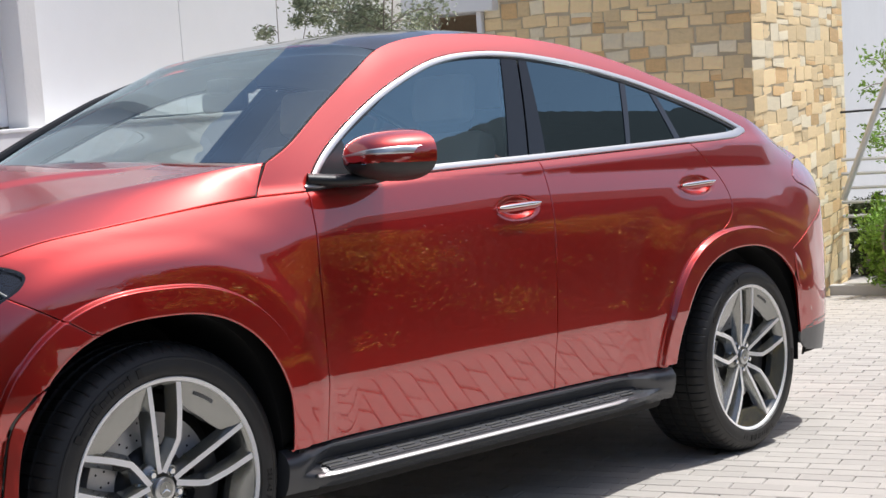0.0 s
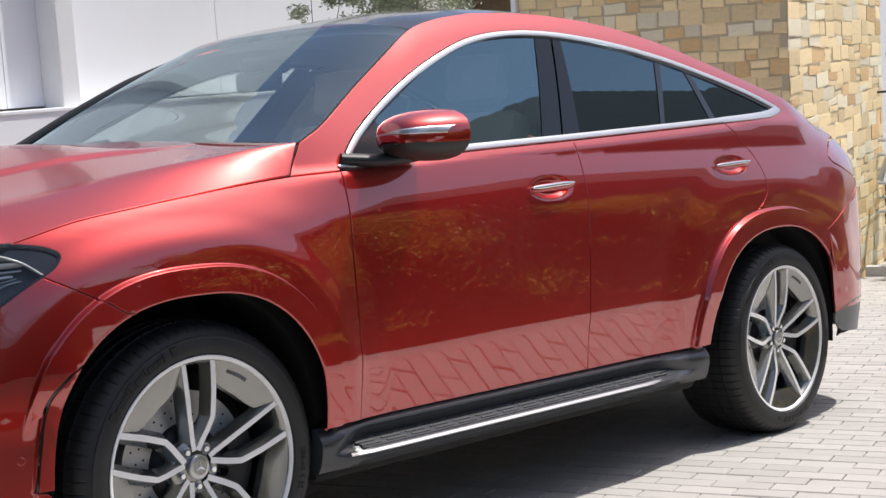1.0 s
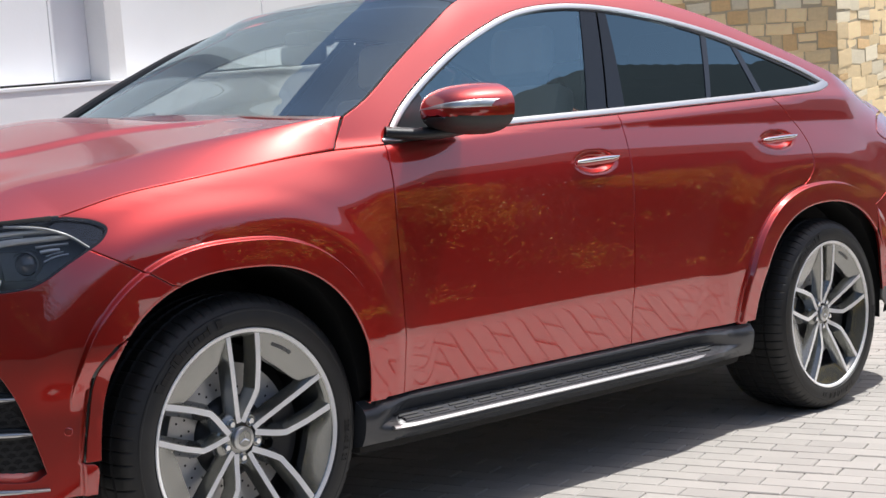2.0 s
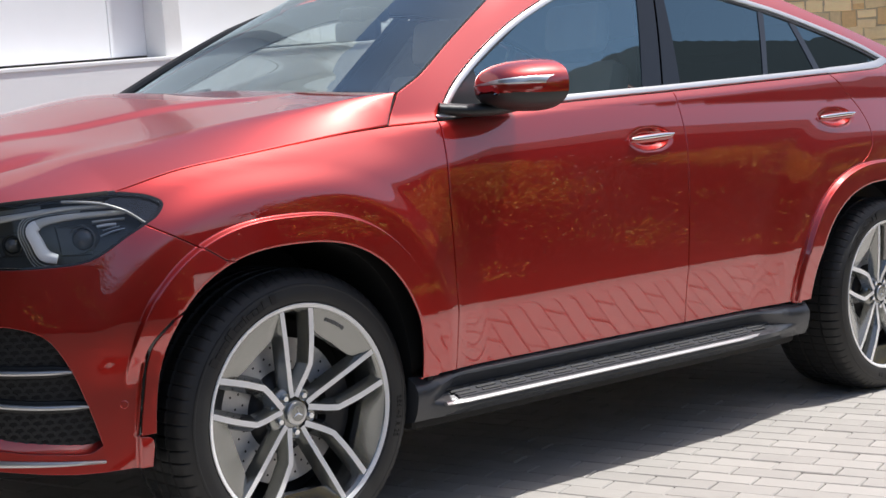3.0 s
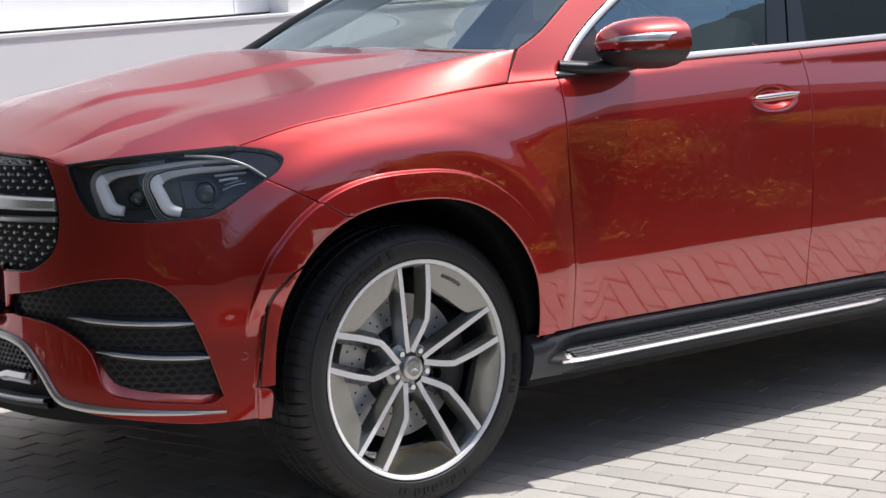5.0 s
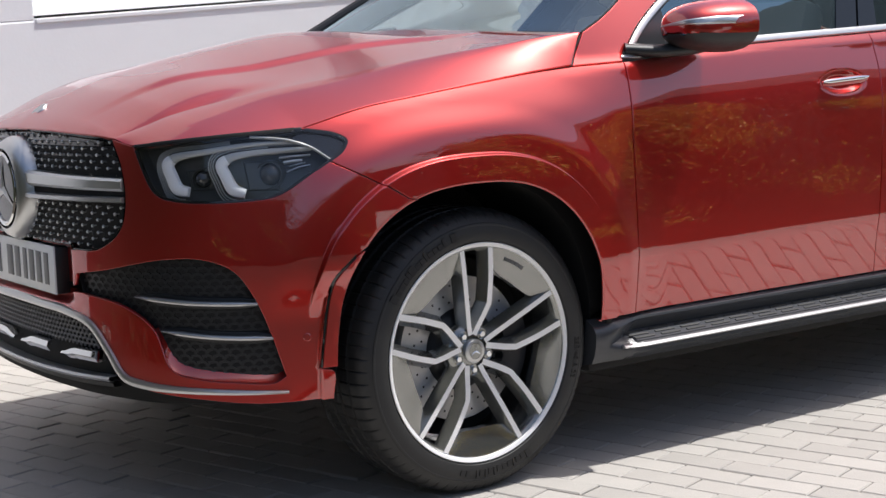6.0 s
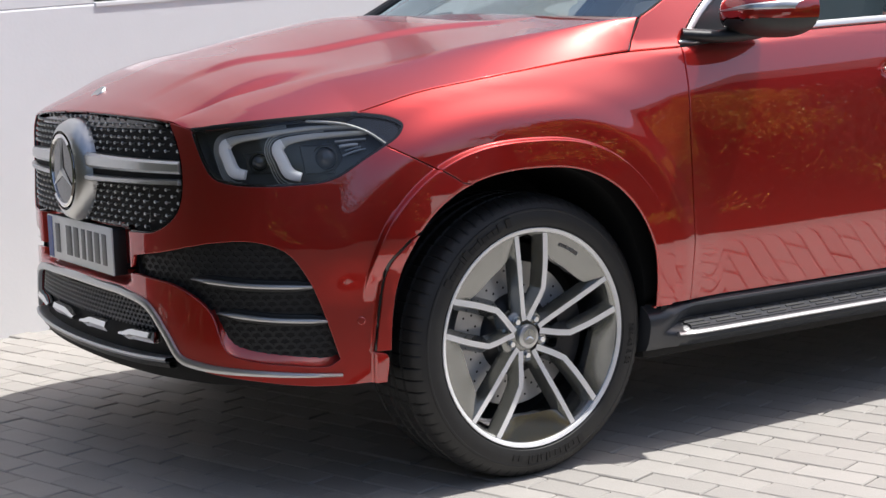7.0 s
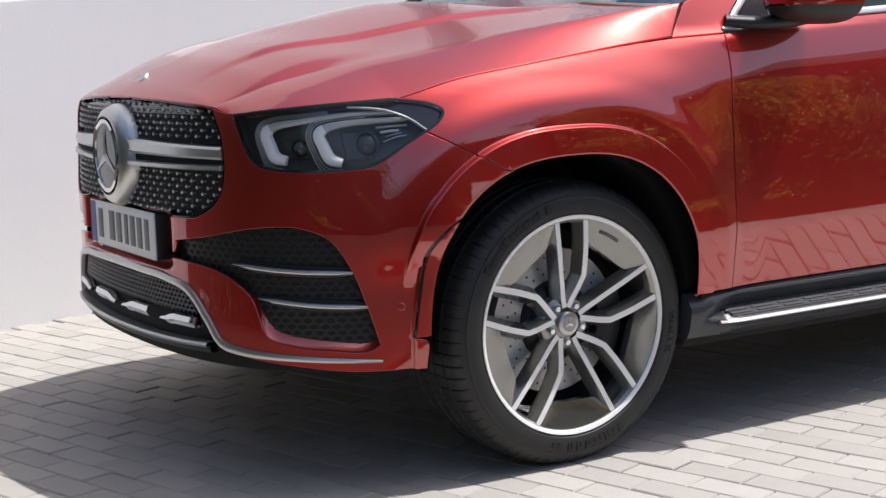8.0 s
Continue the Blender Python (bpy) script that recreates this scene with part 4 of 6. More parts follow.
grille = face_panel("grille", grille_outline, -0.022, BLACK_GLOSS, car, "black grille studded with chrome pins", grid=0.05, seam=-0.004, depth=0.01)
v, f = strip_on(offset(face, 0.008), resample(grille_outline, 0.02)[5:-5], 0.0035, -0.002)
link("grille_frame", ref_mesh("grille_frame", v, f), BLACK_GLOSS, grille)
_pin = ref_mesh("pin", *lathe([(0.0, -0.006), (0.003, -0.0053), (0.0046, -0.003), (0.0044, -0.001), (0.0016, 0.0005), (0.0013, 0.010)], 10))
_pin.materials.append(CHROME)
row = 0
for z in np.arange(0.728, 1.014, 0.0166):
    for y in np.arange(-0.616, 0.62, 0.044) + (0.022 if row % 2 else 0.0):
        q = np.array([[y, z]])
        if (inside(q, grille_outline)[0] and math.hypot(y, z - 0.858) > 0.150 and not (abs(y) > 0.1 and 0.828 < z < 0.912)
                and np.min(np.hypot(*(grille_outline - q).T)) > 0.012):
            o = link("pin", _pin, None, grille)
            o.matrix_basis = Matrix.Translation(tuple(face(y, z) + (0.014, 0, 0))) @ pose(0, 0, 0, 0, 0, -90)
    row += 1

# medallion and its wings
med = thing("medallion", Matrix(), "silver medallion housing with a three-armed emblem")
med.parent = car
mv = lambda prof, n=72: (lambda v, f: (np.stack([v[:, 1], v[:, 0], v[:, 2]], 1), f))(*lathe(prof, n))
C = np.array((-0.922, 0.0, 0.858))
for nm, prof, mt in (("housing", [(0.150, 0.03), (0.146, 0.0), (0.134, -0.022), (0.118, -0.031), (0.1135, -0.0325)], SATIN),
                     ("gap_ring", [(0.1135, -0.0325), (0.112, -0.020), (0.107, -0.020), (0.1055, -0.030)], BLACK_GLOSS),
                     ("chrome_ring", [(0.106, -0.025), (0.105, -0.034), (0.099, -0.0375), (0.093, -0.034), (0.092, -0.026)], BRIGHT),
                     ("emblem_disc", [(0.093, -0.030), (0.05, -0.0315), (0.0, -0.032)], BLACK_GLOSS)):
    v, f = mv(prof)
    link(nm, ref_mesh(nm, v + C, f), mt, med)
v = [(-0.039, 0, 0)]
for k in range(6):
    a, r = radians(90 + 60 * k), 0.092 if k % 2 == 0 else 0.0145
    v.append((-0.0335, r * math.cos(a), r * math.sin(a)))
link("emblem", mesh_of("emblem", np.array(v) + C, [(0, 1 + k, 1 + (k + 1) % 6) for k in range(6)], smooth=False), CHROME, med)
for sgn in (-1, 1):
    for nm, z0, z1, h0, h1, lift, mt in (("upper_wing", 0.893, 0.886, 0.022, 0.016, 0.022, SATIN), ("wing_slot", 0.864, 0.862, 0.014, 0.010, 0.002, BLACK_VOID), ("lower_wing", 0.845, 0.849, 0.0085, 0.0075, 0.024, CHROME)):
        n = 26
        t = np.linspace(0, 1, n)
        y = sgn * (0.125 + t * (-across(-0.98) - 0.13))
        V = []
        zz, hh = z0 + (z1 - z0) * t, h0 + (h1 - h0) * t**0.6
        base = face(y, zz)
        for o, l in ((-1, -0.02), (-1, 0.6 * lift), (-0.6, lift), (0.6, lift), (1, 0.6 * lift), (1, -0.02)):
            P = base.copy()
            P[:, 2] = zz + o * hh
            P[:, 0] -= l * (1 - 0.35 * t) - 0.012
            V.append(P)
        V = np.stack(V, 1).reshape(-1, 3)
        F = [(i * 6 + j, i * 6 + j + 1, i * 6 + 7 + j, i * 6 + 6 + j) for i in range(n - 1) for j in range(5)] + [tuple(range(6)), tuple((n - 1) * 6 + j for j in range(6))]
        link(nm, ref_mesh(nm, V, F, 30), mt, med)
# small badge on the bonnet
v, f = mv([(0.0, -0.002), (0.020, -0.0015), (0.026, -0.003), (0.0285, 0.002)], 40)
_b = Matrix.Translation(tuple(bonnet(-0.836, 0.0) + (0, 0, 0.0))) @ pose(0, 0, 0, 0, 50, 0)
link("bonnet_badge", ref_mesh("bonnet_badge", [tuple(_b @ Vector(p)) for p in v], f), CHROME, car)

# number plate: characters as plain bars
bm = bmesh.new()
box(bm, (-0.916, -0.268, 0.579), (-0.87, 0.268, 0.709), 0.006)
holder = part("plate_holder", bm, BLACK_PLASTIC, car)
bm = bmesh.new()
box(bm, (-0.921, -0.272, 0.580), (-0.9155, 0.272, 0.712), 0.002)
plate = part("number_plate", bm, PAPER, car, "white number plate with a blue end strip")
bm = bmesh.new()
box(bm, (-0.9222, 0.226, 0.584), (-0.9208, 0.268, 0.708))
part("blue_strip", bm, BLUE, plate)
for y, w in ((0.180, 0.046), (0.080, 0.056), (0.018, 0.048), (-0.044, 0.036), (-0.098, 0.046), (-0.155, 0.046), (-0.213, 0.040)):
    bm = bmesh.new()
    box(bm, (-0.9225, y - w * 0.42, 0.603), (-0.9208, y + w * 0.42, 0.690), 0.0006)
    part("plate_bar", bm, INK, plate)

# headlamp: dark bowl, two hooked light guides, projector, clear cover
for sgn in (1, -1):
    lamp = thing("headlamp", Matrix(), "clear headlamp with two white hooked light guides")
    lamp.parent = car

    def put(name, v, f, mt, crease=40):
        v = np.asarray(v, float) * (1, sgn, 1)
        return link(name, ref_mesh(name, v, f if sgn == 1 else [q[::-1] for q in f], crease), mt, lamp)

    V, F, N = panel_data(LAMP, body, grid=0.02, seam=0.003, depth=0.03)
    o = link("cover", mesh_of("cover", V * (1, sgn, 1), F if sgn == 1 else [q[::-1] for q in F], N * (1, sgn, 1)), LAMP_GLASS, lamp)
    o.visible_shadow = False
    V, F, N = panel_data(LAMP, offset(body, -0.055), grid=0.03, seam=-0.003, depth=-0.0525)
    put("bowl", V, F, BOWL_GREY)
    for pts in ([(-0.497, 0.990), (-0.631, 0.986), (-0.754, 0.970), (-0.835, 0.955), (-0.853, 0.938), (-0.842, 0.905), (-0.826, 0.876), (-0.795, 0.868)],
                [(-0.475, 0.974), (-0.551, 0.970), (-0.632, 0.963), (-0.688, 0.951), (-0.708, 0.934), (-0.697, 0.904), (-0.680, 0.872), (-0.650, 0.861)]):
        c = spline(pts, 10)
        k = len(c)
        wide = np.interp(np.arange(k), [0, 25, 36, 60, k - 1], [0.004, 0.010, 0.015, 0.0165, 0.012])
        turn = 32
        v, f = strip_on(offset(body, -0.024), c[turn:], wide[turn:], 0.012)
        put("light_guide", v, f, WHITE_LAMP)
        v, f = strip_on(offset(body, -0.026), c[:turn + 1], wide[:turn + 1], 0.010)
        put("light_guide", v, f, DIM_GUIDE)
        g = np.gradient(c, axis=0)
        g = np.stack([-g[:, 1], g[:, 0]], 1) / np.hypot(*g.T)[:, None]
        for out, fine in ((1.35, 0.0016), (1.75, 0.0012), (2.15, 0.0012)):
            v, f = strip_on(offset(body, -0.030), (c - g * (wide * out + 0.002)[:, None])[14:-4], fine, 0.004)
            put("guide_edge", v, f, DIM_GUIDE)
    for (a, b), r in (((-0.586, 0.912), 0.031), ((-0.765, 0.900), 0.024)):
        c = offset(body, -0.052)(a, b)
        turn = np.array(Euler((0, 0, radians(-48))).to_matrix()).T
        v, f = lathe([(0.0, -0.020), (r * 0.5, -0.017), (r * 0.85, -0.008), (r * 0.95, 0.004)], 36)
        put("projector", v @ turn + c, f, LENS)
        v, f = lathe([(r * 0.95, -0.004), (r * 1.02, -0.010), (r * 1.12, -0.008), (r * 1.2, 0.02)], 36)
        put("projector_ring", v @ turn + c, f, BOWL_GREY)
    # dark housing block round the projector and the step between the guides
    for q in ([(-0.655, 0.946), (-0.568, 0.950), (-0.560, 0.866), (-0.645, 0.866)], [(-0.815, 0.925), (-0.735, 0.925), (-0.705, 0.868), (-0.800, 0.868)]):
        V, F, N = panel_data(q, offset(body, -0.050), grid=0.02, seam=0.002, edge=0.004, depth=0.02)
        put("lamp_shroud", V, F, BOWL_GREY)
    for q, wd in (([(-0.558, 0.953), (-0.52, 0.957), (-0.477, 0.960)], 0.0028), ([(-0.542, 0.916), (-0.51, 0.928), (-0.481, 0.933)], 0.0022), ([(-0.548, 0.940), (-0.525, 0.944), (-0.500, 0.946)], 0.0040), ([(-0.535, 0.930), (-0.512, 0.936), (-0.492, 0.940)], 0.0014)):
        v, f = strip_on(offset(body, -0.034), spline(q, 8), wd, 0.004)
        put("trim_line", v, f, CHROME)
    v, f = strip_on(offset(body, -0.006), spline([(-0.632, 1.001), (-0.580, 0.997), (-0.529, 0.989), (-0.476, 0.969), (-0.433, 0.938)], 8), 0.0022, 0.003)
    put("cover_rib", v, f, DIM_GUIDE)
    V, F, N = panel_data(path([(-0.535, 0.9935), (-0.50, 1.008), (-0.41, 0.994), (-0.390, 0.980), (-0.404, 0.956), (-0.430, 0.939)], [(-0.430, 0.939), (-0.476, 0.972), (-0.535, 0.9935)]), offset(body, -0.012), grid=0.012, seam=0.001, edge=0.002, depth=0.008)
    put("side_reflector", V, F, BLACK_GLOSS)
    v, f = strip_on(offset(body, -0.004), resample(LAMP, 0.02), 0.005, 0.003)
    put("lamp_seal", v, f, BLACK_GLOSS)
    # black strip added over the bonnet gap in place of its shade
    v, f = strip_on(offset(body, -0.003), spline([(-0.955, 0.983), (-0.711, 1.003), (-0.515, 1.014)], 10), np.r_[np.linspace(0.001, 0.006, 4), np.full(17, 0.006)], 0.003)
    put("gap_seal", v, f, BLACK_VOID)

LIGHT_COMB = material("mesh_plastic", (0.16, 0.16, 0.16), 0.35, vary=0.1, scale=20)
COMB = material("grille_plastic", (0.020, 0.021, 0.023), 0.34, vary=0.1, scale=20)
# side intakes: recessed honeycomb behind two bright blades
def honeycomb(fn, outline, cell, r, tall=1.05):
    """Rods along the cell walls of a honeycomb, inside an outline on the surface fn."""
    pieces = []
    a = cell / math.sqrt(3)
    x0, x1, z0, z1 = outline[:, 0].min(), outline[:, 0].max(), outline[:, 1].min(), outline[:, 1].max()
    for i in range(int((x1 - x0) / cell) + 2):
        for j in range(int((z1 - z0) / (a * tall)) + 2):
            c = np.array((x0 + cell * (i + 0.5 * (j % 2)), z0 + j * a * tall))
            k = c + np.array([(math.cos(t) * a * 0.98, math.sin(t) * a * 0.72) for t in np.radians((0, 55, 90, 125, 180))])
            if inside(k[2:3], outline)[0]:
                pieces.append(k)
    P = fn(*np.vstack(pieces).T).reshape(-1, 5, 3)
    return joined([tube(p, r, 5, cap=False) for p in P])


for sgn in (1, -1):
    intake = thing("side_intake", Matrix(), "black honeycomb air intake with two bright blades")
    intake.parent = car

    def put(name, v, f, mt, kind=""):
        return tagged(link(name, ref_mesh(name, np.asarray(v) * (1, sgn, 1), f if sgn == 1 else [q[::-1] for q in f]), mt, intake), kind=kind)

    V, F, N = panel_data(INTAKE, offset(body, -0.045), grid=0.03, seam=-0.006, depth=-0.034)
    put("intake_wall", V, F, BLACK_VOID)
    put("honeycomb", *honeycomb(offset(body, -0.026), INTAKE, 0.030, 0.0062, 0.92), COMB, "stuff")
    lip = spline([(-0.903, 0.522), (-0.855, 0.420), (-0.78, 0.397), (-0.69, 0.387), (-0.60, 0.381), (-0.570, 0.396)], 10)
    deep = spline([(-0.903, 0.527), (-0.843, 0.462), (-0.78, 0.441), (-0.69, 0.428), (-0.60, 0.416), (-0.574, 0.412)], 10)
    n = len(lip)
    V = np.vstack([offset(body, k)(*(lip + (deep - lip) * q).T) for q, k in ((0.0, -0.0015), (0.06, -0.006), (0.5, -0.022), (1.0, -0.038))])
    put("intake_shelf", V, [(r * n + i, r * n + i + 1, r * n + n + i + 1, r * n + n + i) for r in range(3) for i in range(n - 1)], RED)
    for a, b, w in (((-0.960, 0.603), (-0.632, 0.584), 0.0055), ((-0.882, 0.518), (-0.597, 0.495), 0.0055)):
        for lift, wd, mt, nm in ((-0.006, w, CHROME, "blade"), (-0.022, w * 3.0, BLACK_PLASTIC, "blade_carrier")):
            v, f = strip_on(offset(body, lift), spline([(a[0], a[1]), ((a[0] + b[0]) / 2, (a[1] + b[1]) / 2 - 0.004), b], 14), np.r_[np.linspace(0.2, 1, 6), np.ones(18), np.linspace(1, 0.6, 5)] * wd, 0.006)
            put(nm, v, f, mt)

# lower centre intake with its skid trim
low_half = [(0, 0.550), (-0.2, 0.548), (-0.345, 0.541), (-0.43, 0.52), (-0.49, 0.455), (-0.53, 0.385), (-0.35, 0.372), (0, 0.360)]
low_outline = np.array(low_half + [(-y, z) for y, z in low_half[-2:0:-1]])
lower = face_panel("lower_intake", low_outline, -0.055, BLACK_PLASTIC, car, "black lower intake with bright skid trim", grid=0.05, seam=-0.01, depth=-0.06)
v, f = honeycomb(offset(face, 0.014), np.array([(0.40, 0.535), (-0.40, 0.535), (-0.47, 0.455), (0.47, 0.455)]), 0.021, 0.0030)
tagged(link("mesh_insert", ref_mesh("mesh_insert", v, f), LIGHT_COMB, lower), kind="stuff")
for y0, y1 in ((-0.47, -0.30), (-0.22, -0.03), (0.03, 0.22), (0.30, 0.47)):
    # a sloping silver plate, drawn out to a point towards the middle, with a turned-down outer end
    n = 13
    out = 1 if y0 > 0 else -1
    t = np.linspace(0, 1, n)
    y = (y0 if out > 0 else y1) + out * t * (y1 - y0)
    hi = 0.432 + 0.016 * step(t / 0.45)
    lo = hi - 0.010 - 0.018 * step(t / 0.35)
    P = face(y, 0 * y + 0.43)
    V = []
    for z, dx in ((lo, 0.035), (lo, 0.0), (0.5 * (lo + hi), -0.009), (hi, -0.004), (hi + 0.006, 0.030)):
        q = P + (dx, 0, 0)
        q[:, 2] = z
        V.append(q)
    V = np.stack(V, 1).reshape(-1, 3)
    F = [(i * 5 + j, i * 5 + j + 1, i * 5 + 6 + j, i * 5 + 5 + j) for i in range(n - 1) for j in range(4)] + [tuple(range(5)), tuple((n - 1) * 5 + j for j in range(5))]
    link("skid_trim", ref_mesh("skid_trim", V, F, 25), BRIGHT, lower)
y = np.linspace(-0.53, 0.53, 60)
for nm, zc, h, lift, mt in (("chin_moulding", 0.383, 0.0060, 0.010, CHROME), ("chin", 0.371, 0.010, -0.002, BLACK_PLASTIC)):
    P = face(y, 0 * y + zc - 0.022 * (1 - (y / 0.53) ** 2) * 0.4)
    V = np.stack([P + (0.05, 0, -h), P + (-lift, 0, -h), P + (-lift - 0.004, 0, 0), P + (-lift, 0, h), P + (0.05, 0, h)], 1).reshape(-1, 3)
    F = [(i * 5 + j, i * 5 + j + 1, i * 5 + 6 + j, i * 5 + 5 + j) for i in range(59) for j in range(4)]
    link(nm, ref_mesh(nm, V, F, 30), mt, lower)

# ---- sills, running boards, handles, mirrors ----
def sill_section(x):
    """Section of the sill and running board at x, from the door down: (y, z) pairs."""
    b = step((x - 0.43) / 0.16) * step((2.33 - x) / 0.30)
    plain = np.array([(-0.930, 0.4235), (-0.957, 0.408), (-0.972, 0.385), (-0.972, 0.365), (-0.970, 0.35), (-0.969, 0.345), (-0.968, 0.34), (-0.966, 0.332), (-0.962, 0.318), (-0.950, 0.296), (-0.90, 0.285)])
    board = np.array([(-0.930, 0.4235), (-0.951, 0.414), (-0.953, 0.407), (-0.944, 0.397), (-0.936, 0.384), (-0.931, 0.371), (-0.985, 0.345), (-1.000, 0.336), (-1.002, 0.322), (-0.975, 0.298), (-0.90, 0.285)])
    return (1 - b) * plain + b * board


xs = np.r_[np.linspace(0.395, 0.62, 24), np.linspace(0.64, 2.10, 40), np.linspace(2.12, 2.385, 24)]
V = np.array([[(x, y, z) for y, z in sill_section(x)] for x in xs]).reshape(-1, 3)
k = 11
F = [(i * k + j, (i + 1) * k + j, (i + 1) * k + j + 1, i * k + j + 1) for i in range(len(xs) - 1) for j in range(k - 1)] + [tuple(range(k)), tuple((len(xs) - 1) * k + j for j in range(k))]
sill = both_sides("sill", V, F, GREY_PLASTIC, car, "dark grey plastic sill with a running board")
ex = np.linspace(0.490, 2.215, 90)
_in = 0.016 * (1 - step((ex - 0.46) / 0.12)) + 0.034 * step((ex - 1.90) / 0.36)
P = np.stack([ex, -0.998 + _in, 0.3385 + 0.003 * step((ex - 2.1) / 0.1)], 1)
V = np.stack([P + (0, 0.009, 0.002), P + (0, 0.005, 0.0055), P + (0, -0.002, 0.0040), P + (0, -0.007, -0.001), P + (0, -0.006, -0.0045), P + (0, 0.004, -0.006)], 1).reshape(-1, 3)
F = [(i * 6 + j, i * 6 + j + 1, i * 6 + 7 + j, i * 6 + 6 + j) for i in range(89) for j in range(5)] + [tuple(range(6)), tuple(89 * 6 + j for j in range(6))]
both_sides("board_trim", V, F, CHROME, sill, "bright edge of the running board")
_px = np.linspace(0.545, 2.15, 60)
_py = -0.972 + 0.030 * step((_px - 1.95) / 0.2)
P = np.vstack([np.stack([_px, _y, 0.371 + 0.48 * (_y + 0.931) + 0.0025], 1) for _y in (np.full(60, -0.934), np.full(60, -0.95), _py - 0.010)])
both_sides("tread_plate", P, [(r * 60 + i, r * 60 + i + 1, r * 60 + 61 + i, r * 60 + 60 + i) for r in range(2) for i in range(59)], TREAD, sill, "grey ribbed tread plate")
bm = bmesh.new()
box(bm, (-0.039, -0.0042, -0.002), (0.039, 0.0042, 0.0028), 0.0015)
_rib = bpy.data.meshes.new("tread_rib")
bm.to_mesh(_rib)
bm.free()
_rib.materials.append(RUBBER)
for x in np.arange(0.56, 2.13, 0.105):
    for r, y in enumerate((-0.939, -0.953, -0.967)):
        o = link("tread_rib", _rib, None, sill)
        o.matrix_basis = pose(x + 0.012 * r, y - 0.004, 0.3735 + 0.48 * (y - 0.004 + 0.931), 25.6)

for c, h, a, b in HANDLES:
    n = 24
    t = np.linspace(-1, 1, n)
    P = offset(body, 0.004)(c + t * a * 0.93, h + 0.004 + 0.006 * t)
    P[:, 1] = np.interp(t, [-1, 1], [float(body(c - a * 1.15, h)[1]), float(body(c + a * 1.15, h)[1])]) - 0.006 - 0.006 * (1 - t**2)
    v, f = tube(P, 0.0135 * (1 - 0.55 * np.abs(t) ** 6), 14, flat=1.0)
    v[:, 1] = np.repeat(P[:, 1], 14) + (v[:, 1] - np.repeat(P[:, 1], 14)) * 0.62
    hd = both_sides("door_handle", v, f, RED, car)
    v2, f2 = tube(P + (0, -0.0055, 0.005), 0.0075 * (1 - 0.6 * np.abs(t) ** 6), 10)
    both_sides("handle_trim", v2, f2, BRIGHT, hd, "chrome handle strip")

# door mirror
def mirror_shape(x, a):
    """Ring of the mirror housing: x from the rounded front (0) to the flat back (1)."""
    k = (1 - (1 - x) ** 2.6) ** 0.42
    ce, se = math.cos(a), math.sin(a)
    cy = math.copysign(abs(ce) ** 0.72, ce) * 0.122 * (0.30 + 0.70 * k)
    cz = math.copysign(abs(se) ** 0.80, se) * 0.078 * (0.20 + 0.80 * k)
    cz *= 1.0 - 0.16 * max(0.0, cy / 0.122)
    return cy, cz


ms, na = np.r_[0.0, 0.02, 0.06, 0.12, 0.2, 0.3, 0.42, 0.55, 0.68, 0.8, 0.9, 0.96, 1.0], 64
MC = Matrix.Translation((0.798, -1.028, 1.252)) @ pose(0, 0, 0, 0, 0, -6)
rows = []
for q in ms:
    ring = []
    for i in range(na):
        cy, cz = mirror_shape(q, 2 * math.pi * i / na)
        shrink = 1.0 if q < 0.96 else 0.985
        ring.append(tuple(MC @ Vector((-0.125 + 0.205 * q, -cy * shrink - 0.012 * q, cz * shrink - 0.004 * (1 - q)))))
    rows.append(ring)
V = np.array(rows).reshape(-1, 3)
F = [(i * na + j, i * na + (j + 1) % na, (i + 1) * na + (j + 1) % na, (i + 1) * na + j) for i in range(len(ms) - 1) for j in range(na)] + [tuple(range(na))[::-1]]
split = 1.228
capF = [q for q in F if np.mean([V[i, 2] for i in q]) > split]
lowF = [q for q in F if np.mean([V[i, 2] for i in q]) <= split]


def clipped(V, faces, z, above):
    """The faces with the rim of the cut drawn level."""
    W = V.copy()
    used = sorted({i for q in faces for i in q})
    for i in used:
        W[i, 2] = max(W[i, 2], z) if above else min(W[i, 2], z)
    m = {o: n for n, o in enumerate(used)}
    return W[used], [tuple(m[i] for i in q) for q in faces]


mirror = both_sides("mirror", *clipped(V, lowF, split + 0.001, False), BLACK_PLASTIC, car, "red door mirror with a black lower shell")
v, f = clipped(V, capF, split - 0.001, True)
both_sides("mirror_cap", v, f, RED, mirror, "red painted cap")
back = [((len(ms) - 1) * na + j) for j in range(na)]
both_sides("mirror_glass", V[back], [tuple(range(na))], BRIGHT, mirror)
# indicator strip wrapped round the cap
def mirror_front(cy, cz):
    """How far back the front of the housing lies at a place across it."""
    lo, hi = 0.0, 1.0
    for _ in range(30):
        q = (lo + hi) / 2
        k = (1 - (1 - q) ** 2.6) ** 0.42
        ay, az = 0.122 * (0.30 + 0.70 * k), 0.078 * (0.20 + 0.80 * k)
        out = (abs(cy) / ay) ** (2 / 0.72) + (abs(cz + 0.004 * (1 - q)) / az) ** (2 / 0.80) > 1
        lo, hi = (q, hi) if out else (lo, q)
    return hi


n = 36
V2 = []
for t in np.linspace(0, 1, n):
    cy = -0.078 + 0.1965 * t
    for dz in (-1, -0.6, 0.6, 1):
        z = 0.000 + 0.012 * t + dz * (0.0012 + 0.0100 * t**1.2)
        q = mirror_front(cy, z)
        V2.append(tuple(MC @ Vector((-0.125 + 0.205 * q - (0.003 if abs(dz) < 1 else 0.0), -cy - 0.012 * q - (0.002 if abs(dz) < 1 else 0.0), z))))
